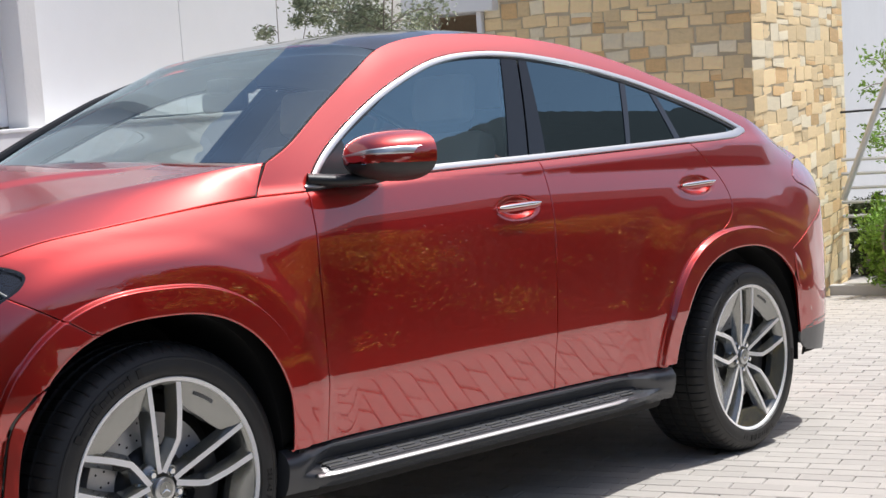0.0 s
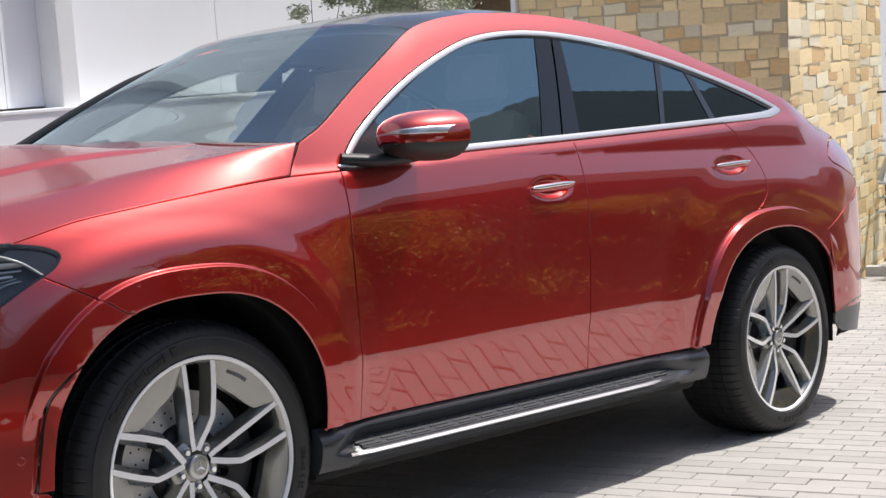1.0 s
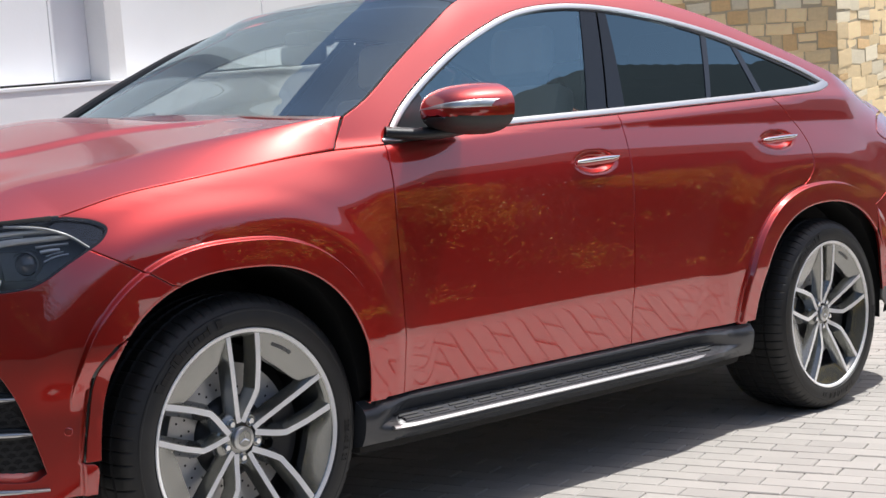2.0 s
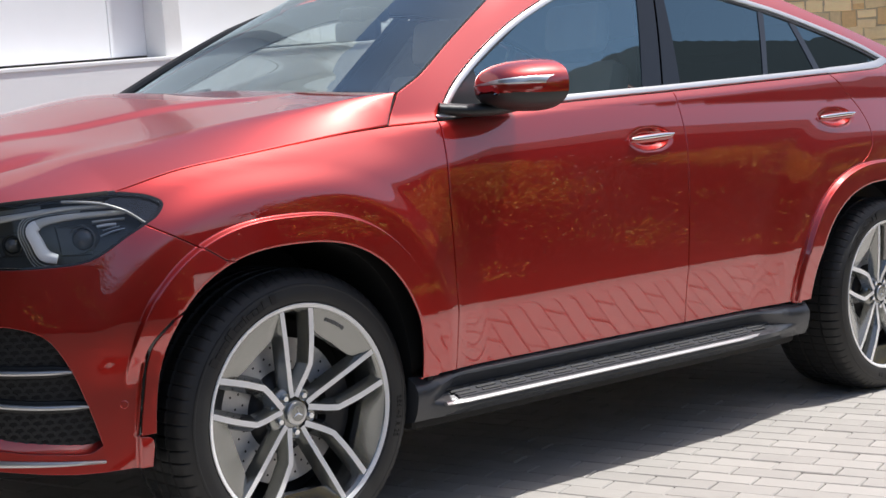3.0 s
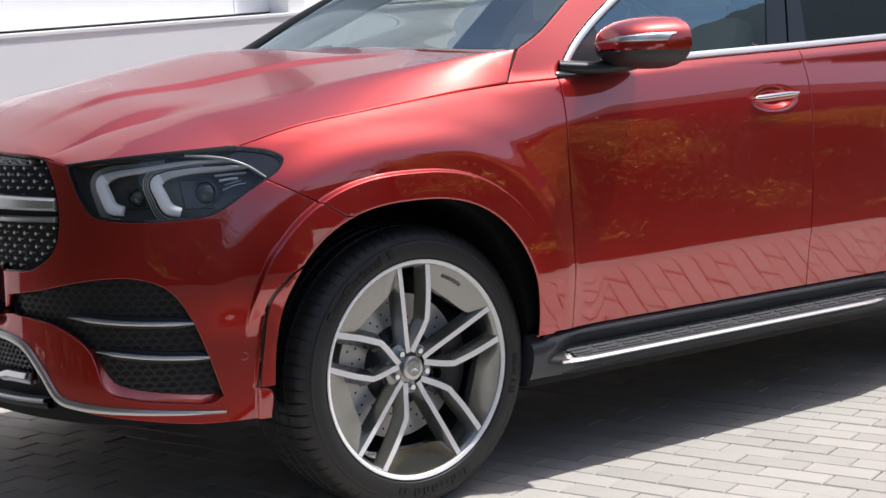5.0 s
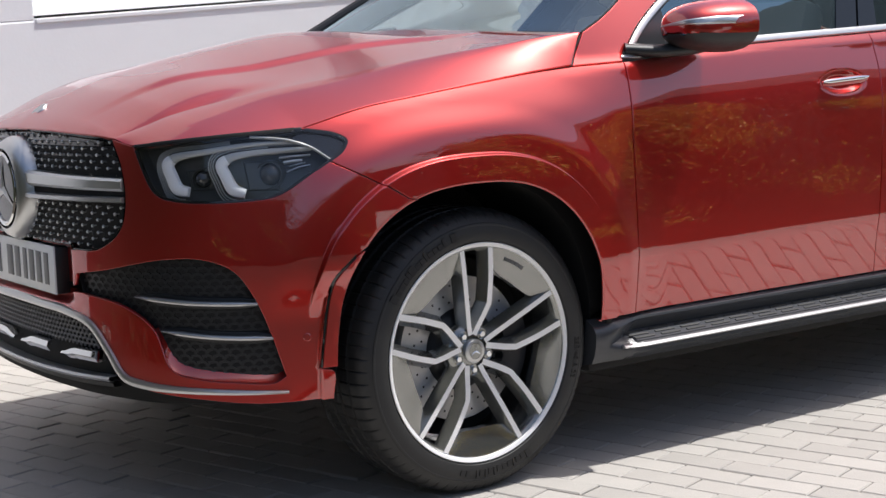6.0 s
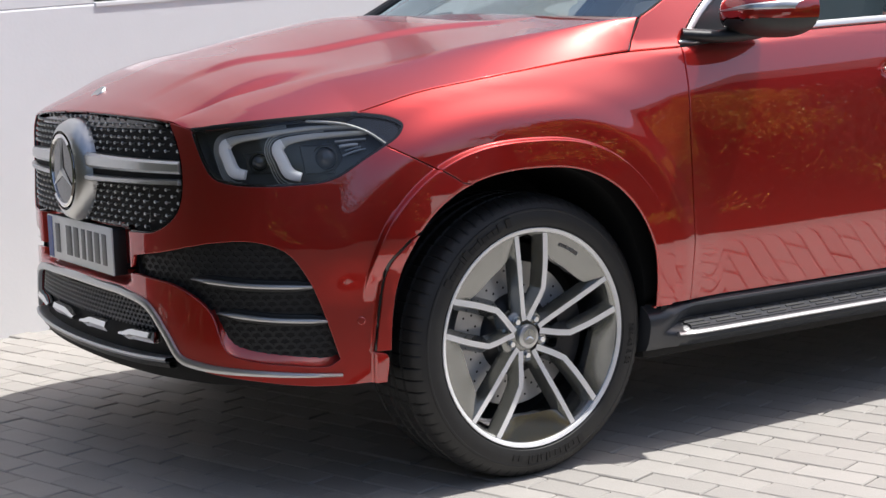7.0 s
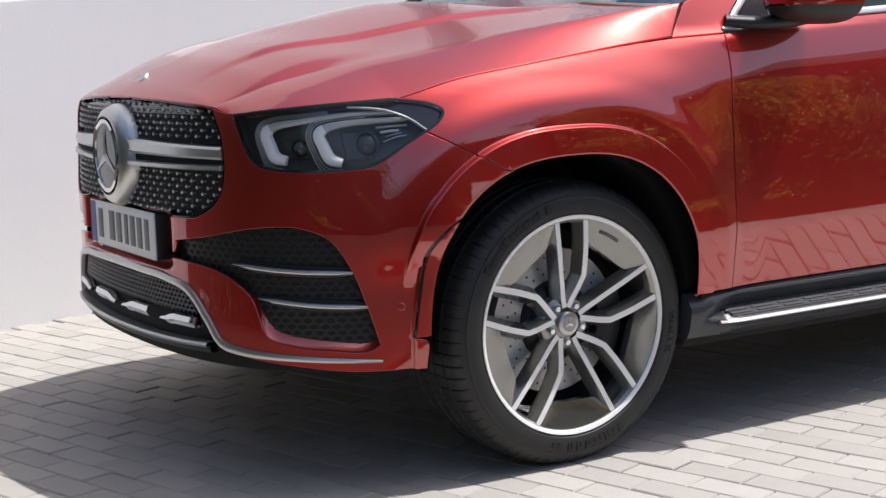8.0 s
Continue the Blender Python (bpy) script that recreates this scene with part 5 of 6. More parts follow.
F2 = [(4 * i + j, 4 * i + j + 1, 4 * i + 5 + j, 4 * i + 4 + j) for i in range(n - 1) for j in range(3)]
both_sides("indicator_strip", np.array(V2), F2, CHROME, mirror, "silver indicator strip")
v, f = tube(spline([(0.60, -0.885, 1.190), (0.69, -0.945, 1.183), (0.78, -1.0, 1.19), (0.83, -1.04, 1.205)], 8), np.linspace(0.036, 0.034, 25), 16, flat=0.55)
both_sides("mirror_arm", v, f, BLACK_PLASTIC, mirror)


# ---- cabin ----
for sgn, drv in ((-1, True), (1, False)):
    for x0, nm in ((1.30, "front_seat"), (2.15, "rear_seat")):
        seat = thing(nm, Matrix(), "pale leather seat")
        seat.parent = car
        y = 0.38 * sgn
        bm = bmesh.new()
        box(bm, (x0 - 0.28, y - 0.25, 0.62), (x0 + 0.25, y + 0.25, 0.80), 0.05)
        part("cushion", bm, LEATHER, seat)
        bm = bmesh.new()
        box(bm, (-0.06, -0.25, 0.0), (0.07, 0.25, 0.66), 0.055, pose(x0 + 0.27, y, 0.72, 0, 17, 0))
        part("backrest", bm, LEATHER, seat)
        bm = bmesh.new()
        box(bm, (-0.045, -0.14, 0.0), (0.045, 0.14, 0.19), 0.04, pose(x0 + 0.47, y, 1.385, 0, 8, 0))
        part("headrest", bm, LEATHER, seat)
bm = bmesh.new()
box(bm, (0.52, -0.80, 0.80), (1.02, 0.80, 1.17), 0.06)
part("dashboard", bm, DARK_TRIM, car)
v, f = tube([(0.185 * math.cos(a), 0.185 * math.sin(a), 0) for a in np.linspace(0, 2 * math.pi, 41)], 0.016, 10, up=(0, 0, 1))
_m = Matrix.Translation((1.10, -0.38, 1.08)) @ pose(0, 0, 0, 0, -62, 0)
link("steering_wheel", ref_mesh("steering_wheel", [tuple(_m @ Vector(p)) for p in v], f), DARK_TRIM, car)
bm = bmesh.new()
box(bm, (1.02, -0.12, 1.455), (1.055, 0.12, 1.53), 0.018)
inner = part("interior_mirror", bm, BLACK_PLASTIC, car)
bm = bmesh.new()
box(bm, (1.00, -0.07, 1.52), (1.14, 0.07, 1.575), 0.02)
part("sensor_housing", bm, BLACK_PLASTIC, car)
bm = bmesh.new()
box(bm, (0.55, -0.86, 0.45), (3.4, 0.86, 0.60), 0.02)
part("cabin_floor", bm, DARK_TRIM, car)
bm = bmesh.new()
box(bm, (2.75, -0.80, 0.60), (3.5, 0.80, 1.12), 0.04)
part("parcel_shelf", bm, DARK_TRIM, car)
for sgn in (1, -1):
    v = body(*np.stack([np.linspace(0.6, 2.6, 20), np.full(20, 1.15)])) + (0, 0.05, 0)
    w = v + (0, 0.03, -0.55)
    V = np.vstack([v, w]) * (1, sgn, 1)
    link("door_lining", mesh_of("door_lining", V, [(i, i + 1, 21 + i, 20 + i) for i in range(19)]), DARK_TRIM, car)
# wiper
v, f = tube(spline([*(tuple(bonnet(0.425, y) + (0.0, 0.0, 0.006)) for y in (0.55, 0.30, 0.05))], 8), 0.007, 8)
link("wiper", ref_mesh("wiper", v, f), BLACK_PLASTIC, car)

# ---- the place: paved yard, walls, planting ----
WHITE = material("white_render", (0.79, 0.795, 0.80), 0.85, vary=0.04, scale=0.8, bump=0.0005, bump_scale=60)
GREY_RENDER = material("grey_white_render", (0.60, 0.61, 0.61), 0.85, vary=0.05, scale=0.8, bump=0.0012, bump_scale=45)
PALE = material("pale_render", (0.72, 0.715, 0.70), 0.85, vary=0.05, scale=0.8, bump=0.0012, bump_scale=45)
PAVER = material("grey_paver", (0.400, 0.378, 0.346), 0.85, vary=0.07, scale=7, bump=0.0012, bump_scale=160, each=0.09)
PAVERS = material("grey_pavers", (0.400, 0.378, 0.346), 0.85, vary=0.07, scale=7, bump=0.0012, bump_scale=160, island=0.08)
GROUND = material("pale_ground", (0.46, 0.44, 0.41), 0.9, vary=0.08, scale=0.5, bump=0.002, bump_scale=60)
SAND = material("joint_sand", (0.40, 0.385, 0.36), 0.95, vary=0.2, scale=20, bump=0.002, bump_scale=200)
ADDED_DARK = material("added_dark_ground", (0.045, 0.036, 0.026), 0.95, vary=0.3, scale=9, bump=0.006, bump_scale=60)
CONCRETE = material("kerb_concrete", (0.55, 0.545, 0.53), 0.85, vary=0.08, scale=4, bump=0.002, bump_scale=70)
SANDSTONE = material("sandstone", (0.92, 0.71, 0.40), 0.9, vary=0.10, scale=5, bump=0.003, bump_scale=26, each=0.18)
OCHRE = material("ochre_stone", (0.80, 0.54, 0.26), 0.9, vary=0.16, scale=6, bump=0.003, bump_scale=26, each=0.18)
PALE_STONE = material("pale_stone", (0.90, 0.79, 0.56), 0.9, vary=0.10, scale=5, bump=0.003, bump_scale=26, each=0.12)
MORTAR = material("mortar", (0.55, 0.45, 0.30), 0.95, vary=0.15, scale=12, bump=0.004, bump_scale=60)
# sandstone darkened: the shade of the recess is put into its colour
STONE_IN_SHADE = material("shaded_stone", (0.26, 0.19, 0.12), 0.9, vary=0.2, scale=5, bump=0.006, bump_scale=26)
BARK = material("bark", (0.27, 0.23, 0.19), 0.9, vary=0.3, scale=14, bump=0.006, bump_scale=50)
LEAF_OLIVE = material("olive_leaf", (0.36, 0.40, 0.26), 0.5, island=0.35)
LEAF_GREEN = material("green_leaf", (0.22, 0.38, 0.05), 0.5, island=0.4)
LEAF_YELLOW = material("yellow_green_leaf", (0.74, 0.56, 0.10), 0.5, island=0.45)
DARK_FACADE = material("dark_facade", (0.035, 0.032, 0.032), 0.8, vary=0.2, scale=0.6, bump=0.003, bump_scale=30)
STEEL_WHITE = material("painted_steel", (0.62, 0.62, 0.61), 0.45, vary=0.05, scale=8)

YARD = radians(17)
U, W_ = Vector((math.cos(YARD), math.sin(YARD), 0)), Vector((-math.sin(YARD), math.cos(YARD), 0))
ORIGIN = Vector((-0.768, 2.103, 0))
# the yard's buildings stand plumb while the drive they stand beside falls away a little
UPRIGHT = Vector((-0.062, -0.035, 1)).normalized()
_ux = (U - UPRIGHT * U.dot(UPRIGHT)).normalized()
HOUSE = Matrix.Translation(ORIGIN) @ Matrix((_ux, UPRIGHT.cross(_ux), UPRIGHT)).transposed().to_4x4()


def slab(name, lo, hi, mat, label="", category="", bevel=0.01, m=HOUSE, kind="structure"):
    bm = bmesh.new()
    box(bm, lo, hi, bevel, m)
    return tagged(part(name, bm, mat, smooth=False), label, category, kind=kind)


bm = bmesh.new()
bmesh.ops.create_grid(bm, x_segments=8, y_segments=8, size=400)
ground = part("ground", bm, GROUND)
tagged(ground, "pale sandy ground under the pavers", "ground", kind="structure")
ground.location.z = -0.012

# white garden wall with a recess over its ledge, and the wall panels behind
slab("wall_garden", (-2.2, 0.0, -0.6), (13.2, 0.45, 1.372), WHITE, "white rendered garden wall with a ledge", "wall")
slab("wall_left", (-2.2, 0.003, 1.372), (0.90, 0.45, 4.4), WHITE, "white rendered wall", "wall", 0.004)
slab("wall_panels", (2.90, 0.245, 1.388), (4.93, 0.40, 4.4), WHITE, "smooth white wall panels", "wall", 0.004)
slab("wall_panels", (0.90, 0.245, 1.388), (2.895, 0.40, 4.4), WHITE, "smooth white wall panels", "wall", 0.004)
slab("wall_panels", (4.935, 0.245, 1.388), (8.9, 0.40, 4.4), WHITE, "smooth white wall panels", "wall", 0.004)
slab("wall_backing", (0.90, 0.405, 1.372), (8.9, 0.45, 4.4), PALE, "dark gap behind the wall panels", "wall", 0.0)
slab("wall_pillar", (3.19, 0.10, 1.374), (3.34, 0.245, 4.4), PALE, "white square wall pillar", "pillar", 0.006)
slab("ledge_trim", (0.90, -0.008, 1.355), (13.2, 0.05, 1.378), WHITE, "thin white ledge capping", "trim", 0.005)

# stone block: an end face in shade and a long face in the sun
STONE_C = Vector((7.13, 1.35, 0))
STONE = Matrix.Translation(STONE_C) @ Matrix((_ux, UPRIGHT.cross(_ux), UPRIGHT)).transposed().to_4x4()


def stone_mesh(seed, chips=7):
    """A hewn block, 1 x 1, with a broken outline and a pitched face towards -y."""
    rnd = random.Random(seed)
    rim = []
    for i in range(12):
        a = 2 * math.pi * (i + 0.5) / 12
        c, s = math.cos(a), math.sin(a)
        k = 0.5 / max(abs(c), abs(s))
        rim.append((c * k * rnd.uniform(0.93, 1.0), s * k * rnd.uniform(0.92, 1.0)))
    V = [(x, 0.3, z) for x, z in rim] + [(x, rnd.uniform(-0.03, 0.03), z) for x, z in rim] + [(x * 0.86, rnd.uniform(-0.16, -0.06), z * 0.84) for x, z in rim]
    V += [(x * 0.45, rnd.uniform(-0.26, -0.12), z * 0.45) for x, z in rim[::3]] + [(0, -0.2, 0)]
    F = [(r * 12 + i, r * 12 + (i + 1) % 12, (r + 1) * 12 + (i + 1) % 12, (r + 1) * 12 + i) for r in range(2) for i in range(12)]
    for q in range(4):
        a, b, c, d = 24 + 3 * q, 24 + 3 * q + 1, 24 + 3 * q + 2, 24 + (3 * q + 3) % 12
        F += [(36 + q, a, b), (36 + q, b, c), (36 + q, c, d), (36 + q, d, 36 + (q + 1) % 4), (36 + q, 36 + (q + 1) % 4, 40)]
    me = ref_mesh("stone", V, F, 28)
    me.materials.append(OCHRE if seed in (3, 7) else PALE_STONE if seed in (5, 8, 11) else SANDSTONE)
    return me


STONES = [stone_mesh(i) for i in range(14)]


def stone_face(wall, m, width, z0, z1, seed, limit=900, deep=0.05, lap=0.99, tall=(0.065, 0.130), long=(0.08, 0.21)):
    """Courses of stones of uneven height and length on a wall face; m maps (along, out, up)."""
    rnd = random.Random(seed)
    z, count = z0, 0
    rest = []
    while z < z1:
        h = rnd.uniform(*tall)
        x = 0.0
        while x < width:
            w = min(rnd.uniform(*long), width - x)
            if w < 0.06:
                break
            cut = rnd.uniform(0.38, 0.62)
            parts = [(0, h)] if rnd.random() < 0.86 else [(0, h * cut), (h * cut, h * (1 - cut))]
            parts = [(a + rnd.uniform(-0.012, 0.012), b * rnd.uniform(0.96, 1.08)) for a, b in parts]
            for dz, hh in parts:
                mm = m @ Matrix.Translation((x + w / 2, rnd.uniform(-0.004, 0.004), z + dz + hh / 2)) @ Matrix.Rotation(radians(rnd.uniform(-3.5, 3.5)), 4, "Y") @ Matrix.Diagonal((w * lap, deep, hh * lap, 1))
                me = rnd.choice(STONES)
                if count < limit:
                    o = link("stone", me, None, wall)
                    o.matrix_basis = mm
                else:
                    rest.append((np.array([tuple(mm @ v.co) for v in me.vertices]), [tuple(p.vertices) for p in me.polygons]))
                count += 1
            x += w
        z += h
    if rest:
        tagged(link("stone_rest", ref_mesh("stone_rest", *joined(rest), 28), SANDSTONE, wall), kind="stuff")


bm = bmesh.new()
box(bm, (0.003, 0.003, -0.8), (3.92, 2.087, 4.2), 0.01, STONE)
stone_wall = tagged(part("wall_stone", bm, MORTAR), "rough sandstone block wall in uneven courses", "wall", kind="structure")
END = STONE @ Matrix(((0, 1, 0, 0), (-1, 0, 0, 2.09), (0, 0, 1, 0), (0, 0, 0, 1)))
LONG = STONE

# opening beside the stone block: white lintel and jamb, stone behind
slab("wall_behind", (0.5, 2.1, -0.6), (0.9, 2.72, 3.1), STONE_IN_SHADE, "rough stone wall inside the recess, coloured as in shade", "wall", m=STONE)
slab("lintel", (-0.12, 1.96, 2.48), (0.35, 2.75, 3.2), WHITE, "white rendered lintel over a recess", "lintel", m=STONE)
slab("jamb", (-0.05, 2.09, 1.0), (0.04, 2.135, 2.48), WHITE, "white rendered jamb", "trim", m=STONE)

slab("jamb", (-0.02, 2.70, 0.6), (0.52, 2.80, 2.48), WHITE, "white rendered jamb", "trim", m=STONE)

# kerb and planting bed past the yard
KERB = Matrix.Translation((9.86, 1.86, 0)) @ Matrix.Rotation(YARD, 4, "Z")
slab("kerb", (0.0, -9, -0.2), (0.16, 3.2, 0.085), CONCRETE, "pale concrete kerb along the planting bed", "kerb", 0.012, KERB)
slab("bed", (0.16, -9, -0.2), (5.0, 3.0, 0.05), SAND, "bare soil of the planting bed", "soil", 0.0, KERB)
slab("wall_far", (1.3, 1.8, -0.5), (42, 2.1, 5.0), GREY_RENDER, "white rendered wall behind the planting", "wall", 0.01, KERB)


def leaves(count, place, size, seed, droop=0.3):
    """Many small pointed leaves; place(rnd) gives each one's middle and the way it grows."""
    rnd = random.Random(seed)
    V, F = [], []
    for _ in range(count):
        c, out = place(rnd)
        d = (Vector(out) + Vector((rnd.gauss(0, 0.7), rnd.gauss(0, 0.7), rnd.gauss(0, 0.7) - droop * 0.3))).normalized()
        n = d.cross(Vector((rnd.gauss(0, 1), rnd.gauss(0, 1), rnd.gauss(0, 1)))).normalized()
        L = size * rnd.uniform(0.6, 1.3)
        w = L * rnd.uniform(0.16, 0.26)
        b = d.cross(n) * L * 0.10
        k = len(V)
        c = Vector(c)
        V += [c - d * L / 2, c + n * w + b, c + d * L / 2, c - n * w + b]
        F += [(k, k + 1, k + 2), (k, k + 2, k + 3)]
    return V, F


def tree(name, base, height, spread, leaf_mat, seed, leaf=0.05, count=9000, clumps=26, trunk_r=0.07, stems=3, label="", low=0.35):
    rnd = random.Random(seed)
    t = thing(name, Matrix.Translation(base), label, "tree" if name == "olive_tree" else "shrub", "olive trees by the wall" if name == "olive_tree" else "shrubs by the railing")
    tips, rods = [], []
    for s in range(stems):
        a = 2 * math.pi * s / stems + rnd.uniform(-0.4, 0.4)
        mid = Vector((math.cos(a) * spread * 0.22, math.sin(a) * spread * 0.22, height * 0.35))
        top = Vector((math.cos(a) * spread * 0.45, math.sin(a) * spread * 0.45, height * rnd.uniform(0.75, 0.95)))
        pts = spline([(0, 0, -0.1), tuple(mid), tuple((mid + top) / 2 + Vector((rnd.uniform(-0.1, 0.1), rnd.uniform(-0.1, 0.1), 0))), tuple(top)], 8)
        rods.append(tube(pts, np.linspace(trunk_r, trunk_r * 0.18, len(pts)), 8))
        for _ in range(clumps // stems):
            i = rnd.randrange(int(len(pts) * low), len(pts))
            p = Vector(pts[i])
            e = p + Vector((rnd.gauss(0, 1), rnd.gauss(0, 1), rnd.uniform(-0.1, 1.1))).normalized() * spread * rnd.uniform(0.22, 0.5)
            br = spline([tuple(p), tuple((p + e) / 2 + Vector((0, 0, 0.05))), tuple(e)], 5)
            rods.append(tube(br, np.linspace(trunk_r * 0.28, 0.004, len(br)), 5))
            tips.append((p, e))
    link("trunk", ref_mesh("trunk", *joined(rods)), BARK, t)

    def place(r):
        p, e = r.choice(tips)
        k = r.random() ** 0.6
        q = p + (e - p) * (0.35 + 0.75 * k)
        return q + Vector((r.gauss(0, 1), r.gauss(0, 1), r.gauss(0, 1))) * spread * 0.075, (e - p).normalized()

    V, F = leaves(count, place, leaf, seed + 1)
    link("crown", mesh_of("crown", V, F, smooth=False), leaf_mat, t)
    return t


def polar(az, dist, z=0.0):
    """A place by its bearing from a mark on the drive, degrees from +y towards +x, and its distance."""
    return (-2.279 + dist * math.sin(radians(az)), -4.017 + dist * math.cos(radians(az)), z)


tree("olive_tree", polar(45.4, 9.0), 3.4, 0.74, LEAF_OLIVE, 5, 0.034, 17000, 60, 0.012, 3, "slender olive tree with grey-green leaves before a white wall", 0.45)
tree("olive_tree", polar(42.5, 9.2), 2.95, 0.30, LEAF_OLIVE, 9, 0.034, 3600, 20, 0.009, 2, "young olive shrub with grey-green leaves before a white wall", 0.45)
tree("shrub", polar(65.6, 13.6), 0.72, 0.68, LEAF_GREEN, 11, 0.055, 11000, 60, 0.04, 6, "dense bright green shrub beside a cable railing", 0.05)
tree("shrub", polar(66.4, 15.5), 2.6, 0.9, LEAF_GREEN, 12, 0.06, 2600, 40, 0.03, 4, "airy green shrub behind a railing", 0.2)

# cable railing between the stone block and the wall
rail = thing("railing", Matrix(), "white railing with slim horizontal bars and a leaning post", "railing")
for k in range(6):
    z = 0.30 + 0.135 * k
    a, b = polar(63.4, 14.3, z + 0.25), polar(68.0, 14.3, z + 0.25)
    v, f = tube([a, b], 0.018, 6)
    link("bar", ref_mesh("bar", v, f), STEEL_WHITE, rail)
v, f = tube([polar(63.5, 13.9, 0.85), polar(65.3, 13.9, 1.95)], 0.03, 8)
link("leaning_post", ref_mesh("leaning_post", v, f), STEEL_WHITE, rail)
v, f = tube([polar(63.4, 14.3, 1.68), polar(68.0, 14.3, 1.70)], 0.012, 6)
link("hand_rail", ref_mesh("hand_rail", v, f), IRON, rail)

# across the drive, seen mirrored in the paint and glass: hedge bank and a tall dark house
def hedge(name, x0, x1, y, z1, depth, mat, seed, count, label, m=Matrix(), dry=0.75):
    t = thing(name, m, label, "hedge", "hedges along the drive")
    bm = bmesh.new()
    # solid near-black box in place of the hedge's shaded inside
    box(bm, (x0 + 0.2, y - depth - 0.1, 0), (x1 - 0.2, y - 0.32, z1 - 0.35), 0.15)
    part("stems", bm, HEDGE_FILL, t)

    def place(r):
        x = r.uniform(x0, x1)
        k = noise.noise(Vector((x * 0.7, seed, 0))) * 0.35
        z = r.uniform(0.05, z1 + k)
        if noise.noise(Vector((x * 1.3, z * 2.2, seed + 7))) < 0.05 and r.random() < 0.8:
            z = r.uniform(0.02, 0.3)
        side = r.random()
        if side > 0.85:
            return (x, y - depth - 0.1 + r.gauss(0, 0.10), z), (0, -1, 0.5)
        if side > 0.62:
            return (x, r.uniform(y - depth - 0.1, y - 0.2), z1 - 0.25 + k * 0.5 + r.gauss(0, 0.09)), (0, 0, 1)
        return (x, y - 0.25 + r.gauss(0, 0.15) + k * 0.5, z), (0, 1, 0.5)

    V, F = leaves(count, place, 0.062, seed)
    tagged(link("foliage", mesh_of("foliage", V, F, smooth=False), LEAF_SHADED, t), kind="stuff")
    if mat is LEAF_SHADED:
        return

    # a sloping foot of earth, on which the dry tufts stand
    n = 24
    xs = np.linspace(x0 + 0.1, x1 - 0.1, n)
    foot = y - 0.30 + 0.40 * z1
    rows = [np.stack([xs, np.full(n, b) + 0.03 * np.sin(5 * xs), np.full(n, c) + 0.03 * np.sin(3 * xs + k)], 1) for k, (b, c) in enumerate(((y - 0.34, -0.05), (y - 0.34, z1 - 0.35), (y - 0.20, z1 - 0.45), ((y + foot) / 2 - 0.10, z1 * 0.42), (foot, 0.0), (foot, -0.08)))]
    link("bank", ref_mesh("bank", np.vstack(rows), [(q * n + i, q * n + i + 1, (q + 1) * n + i + 1, (q + 1) * n + i) for q in range(5) for i in range(n - 1)]), HEDGE_FILL, t)

    def tuft(r):
        while True:
            c, out = place(r)
            if c[2] > 0.25 and noise.noise(Vector((c[0] * 0.8, c[2] * 2.6, seed + 3))) + r.gauss(0, 0.12) > 0.10:
                return (c[0], y - 0.22 + 0.42 * (z1 - c[2]) + r.gauss(0, 0.06), c[2]), (0, 0.4, 1)

    V, F = leaves(int(count * dry), tuft, 0.042, seed + 5)
    tagged(link("dry_tufts", mesh_of("dry_tufts", V, F, smooth=False), mat, t), kind="stuff")


# leaf green made dark, with the shade inside the planting put into it
LEAF_SHADED = material("shaded_leaf", (0.05, 0.07, 0.02), 0.5, island=0.5)
# near-black fill for hedge cores and banks, inner shade put into the colour
HEDGE_FILL = material("dark_hedge_fill", (0.02, 0.022, 0.012), 0.95, vary=0.3, scale=5)
tree("shrub", polar(64.3, 15.2), 0.85, 0.45, LEAF_SHADED, 14, 0.05, 9000, 50, 0.03, 5, "shrub behind a railing, shade put into its dark leaf colour", 0.05)
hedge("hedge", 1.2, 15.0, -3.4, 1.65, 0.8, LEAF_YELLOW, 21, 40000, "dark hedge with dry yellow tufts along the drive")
# next two hedges are added out of view, so the bumper mirrors something dark
hedge("hedge", -9.5, 0.9, -5.2, 1.7, 0.9, LEAF_YELLOW, 22, 18000, "dark hedge with a few dry yellow tufts, added behind the viewpoint", dry=0.12)
hedge("hedge", -6.5, 3.2, -3.3, 3.4, 1.0, LEAF_SHADED, 23, 22000, "tall dark hedge added out of view to darken the bumper's reflection", pose(0, 0, 0, 0, 0, -90))
# unseen dark slabs added over the pavers to darken the lower bumper's reflection
slab("bed", (-3.6, -1.85, -0.05), (-2.15, 1.2, 0.03), ADDED_DARK, "dark slab added out of view under the tall hedge", "soil", 0.01, Matrix())
slab("bed", (-9.0, -6.3, -0.05), (0.25, -1.86, 0.03), ADDED_DARK, "dark slab added out of view before the low hedge", "soil", 0.01, Matrix())
house = thing("house", Matrix(), "long dark house with a higher gabled end across the drive", "house")
bm = bmesh.new()
box(bm, (9.4, -15, -0.5), (34, -7.5, 3.3), 0.02)
part("wall", bm, DARK_FACADE, house)
for x0, x1, z0, z1, lap in ((9.0, 21.0, 3.3, 4.3, 1.6), (21.0, 36.0, 3.32, 4.9, 2.0)):
    bm = bmesh.new()
    rv = [bm.verts.new(p) for p in ((x0, -7.1, z0), (x1, -7.1, z0), (x1, -15.4, z0), (x0, -15.4, z0), (x0 + lap, -8.0, z1), (x1 - lap, -8.0, z1), (x1 - lap, -14.4, z1), (x0 + lap, -14.4, z1))]
    for q in ((0, 1, 5, 4), (4, 5, 6, 7), (7, 6, 2, 3), (0, 4, 7, 3), (1, 2, 6, 5), (3, 2, 1, 0)):
        bm.faces.new([rv[i] for i in q])
    part("roof", bm, DARK_FACADE, house)
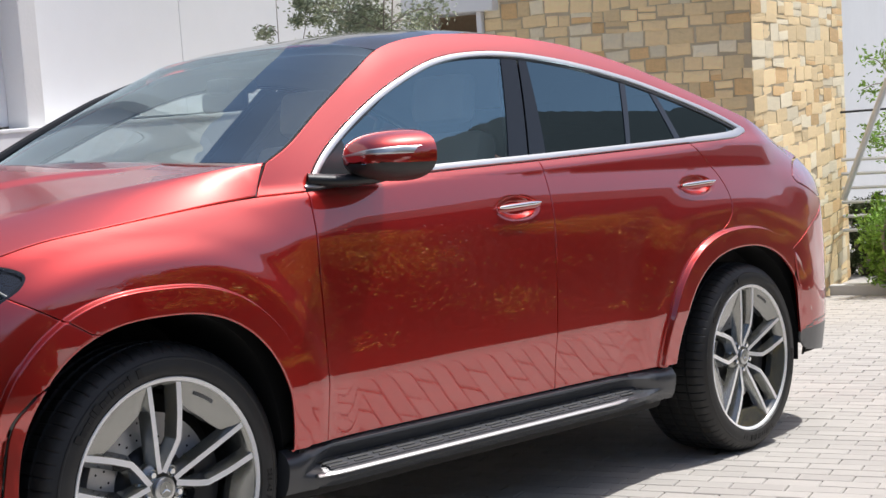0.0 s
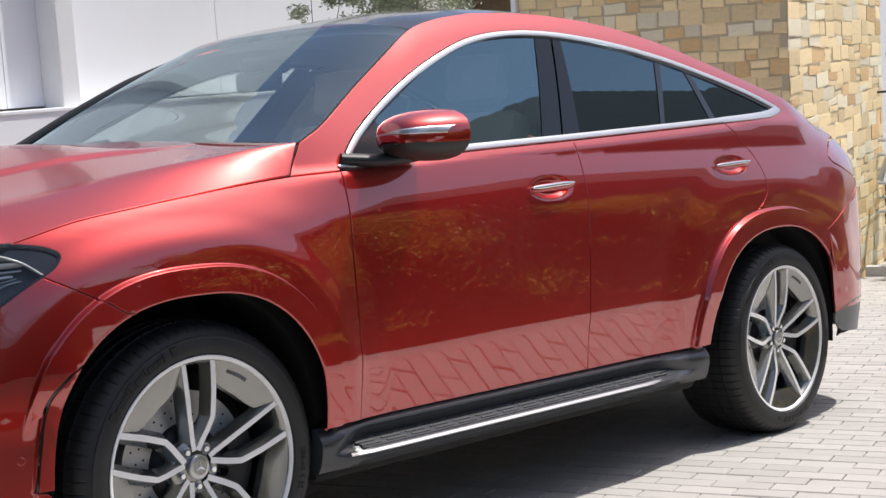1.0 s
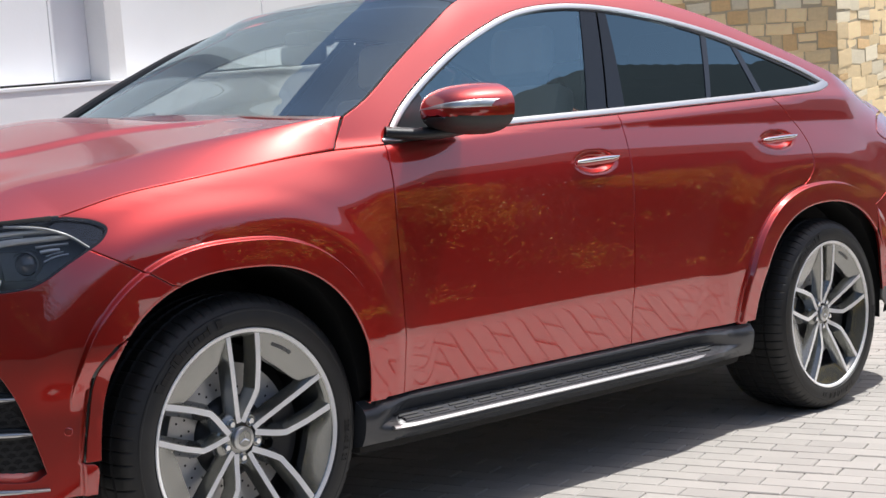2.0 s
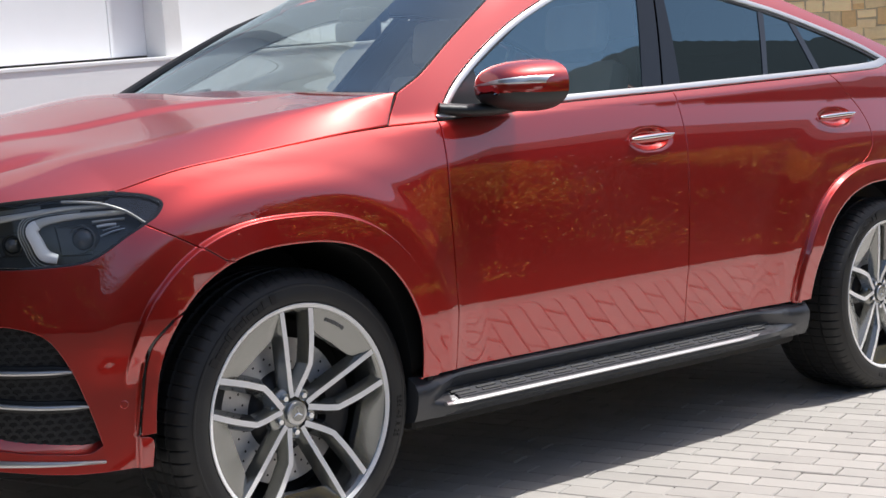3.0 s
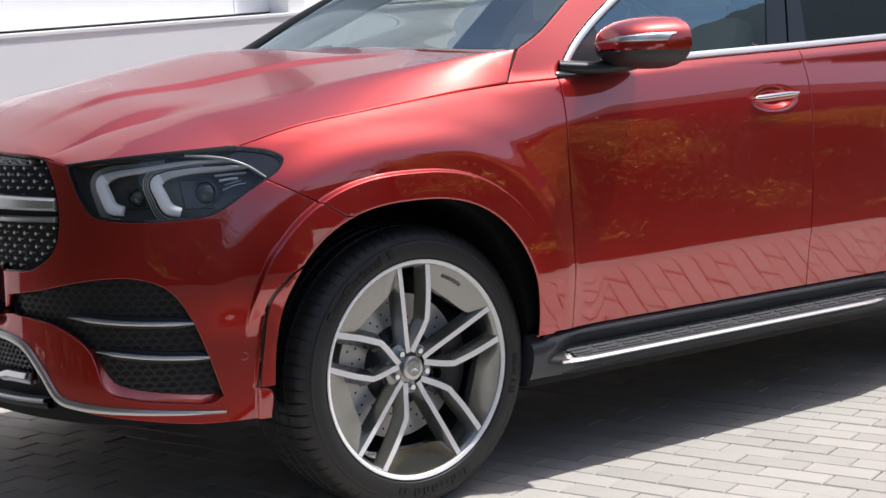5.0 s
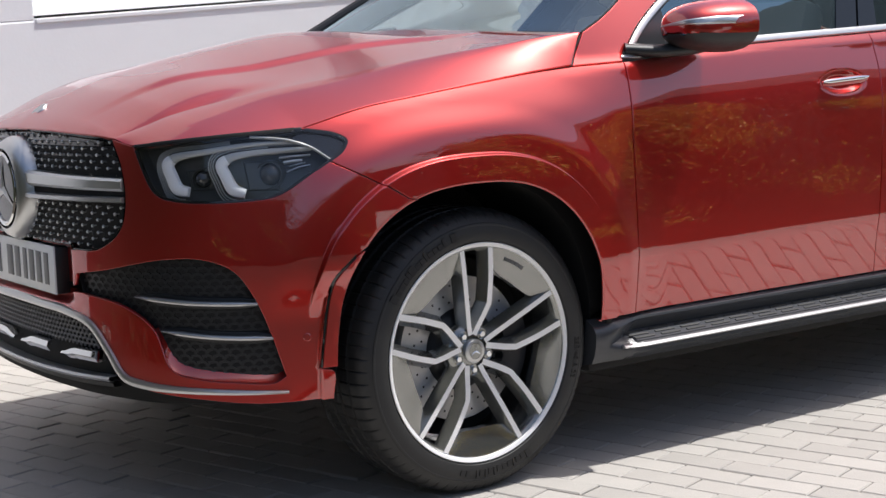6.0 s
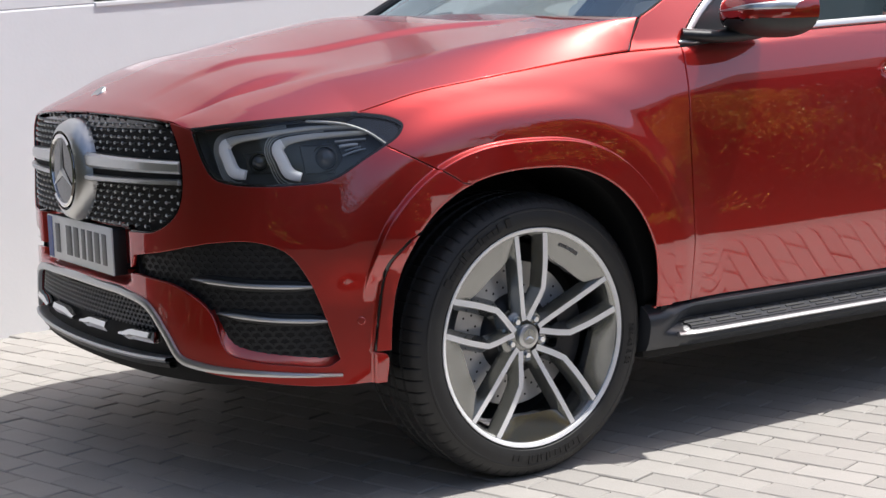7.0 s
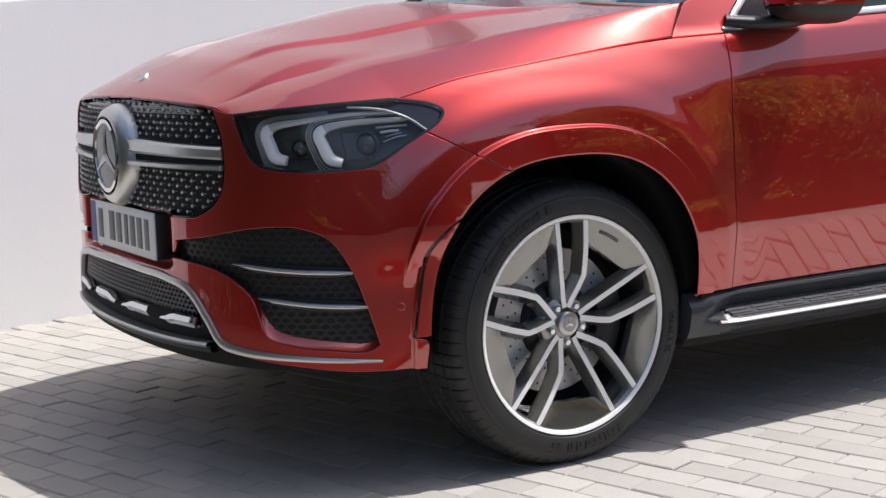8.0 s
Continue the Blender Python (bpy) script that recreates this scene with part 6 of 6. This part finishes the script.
# added out of view: gives the paint a dark low horizon to mirror
slab("wall_opposite", (-14, -12.3, -0.5), (9.3, -12.0, 1.7), DARK_FACADE, "unseen dark wall added across the drive for the reflections", "wall", 0.02, Matrix())

# ---- stones, piece by piece ----
stone_face(stone_wall, END, 2.09, -0.1, 3.4, 31, 900, 0.040, 0.95)
stone_face(stone_wall, LONG, 3.92, -0.2, 3.6, 32, 900, 0.008, 1.02, (0.07, 0.14), (0.2, 0.5))

# ---- pavers, piece by piece ----
PL, PW, PH = 0.205, 0.1025, 0.06
def paver_data(c):
    a, b, g = PL / 2 - 0.0021, PW / 2 - 0.0021, c
    V = []
    for k, z in ((0, -PH), (0, -g), (g, 0.0)):
        V += [(-b + k, -a + k, z), (b - k, -a + k, z), (b - k, a - k, z), (-b + k, a - k, z)]
    F = [(r * 4 + i, r * 4 + (i + 1) % 4, r * 4 + 4 + (i + 1) % 4, r * 4 + 4 + i) for r in range(2) for i in range(4)] + [(8, 9, 10, 11)]
    return V, F


PAVER_MESH = mesh_of("paver", *paver_data(0.0036), smooth=False)
PAVER_MESH.materials.append(PAVER)
bm = bmesh.new()
box(bm, (-6.5, -9.0, -0.10), (9.95, 2.6, -0.0080), 0.0)
pavement = tagged(part("pavement", bm, SAND), "light grey concrete pavers laid in running bond", "pavement", kind="structure")
rnd = random.Random(7)
rows_V, rows_F = [], []
pv, pf = paver_data(0.0036)
pv = np.array(pv)
cr, sr = math.cos(YARD), math.sin(YARD)
picked = 0
for i in range(-75, 115):
    for j in range(-60, 28):
        u, w = i * PW, (j + 0.5 * (i % 2)) * PL
        x, y = ORIGIN.x + u * cr - w * sr, ORIGIN.y + u * sr + w * cr
        if not (-5.5 < x < 9.8 and -8.5 < y) or (Vector((x, y, 0)) - ORIGIN).dot(W_) > -0.06 or (Vector((x, y, 0)) - Vector((9.86, 1.86, 0))).dot(U) > -0.08:
            continue
        tilt = (rnd.gauss(0, 0.25), rnd.gauss(0, 0.25), math.degrees(YARD) + rnd.gauss(0, 0.35))
        m = Matrix.Translation((x, y, rnd.gauss(0, 0.0009))) @ pose(0, 0, 0, *tilt)
        if -1.5 < x < 1.1 and -1.6 < y < -0.35 and picked < 300 or -1.5 < x < -0.7 and -0.35 <= y < 1.3 and picked < 300:
            o = link("paver", PAVER_MESH, None, pavement)
            o.matrix_basis = m
            picked += 1
        else:
            R3 = np.array(m.to_3x3())
            rows_F += [tuple(k + 12 * len(rows_V) for k in q) for q in pf]
            rows_V.append(pv @ R3.T + np.array(m.translation))
tagged(link("paver_rest", mesh_of("paver_rest", np.vstack(rows_V), rows_F, smooth=False), PAVERS, pavement), kind="stuff")
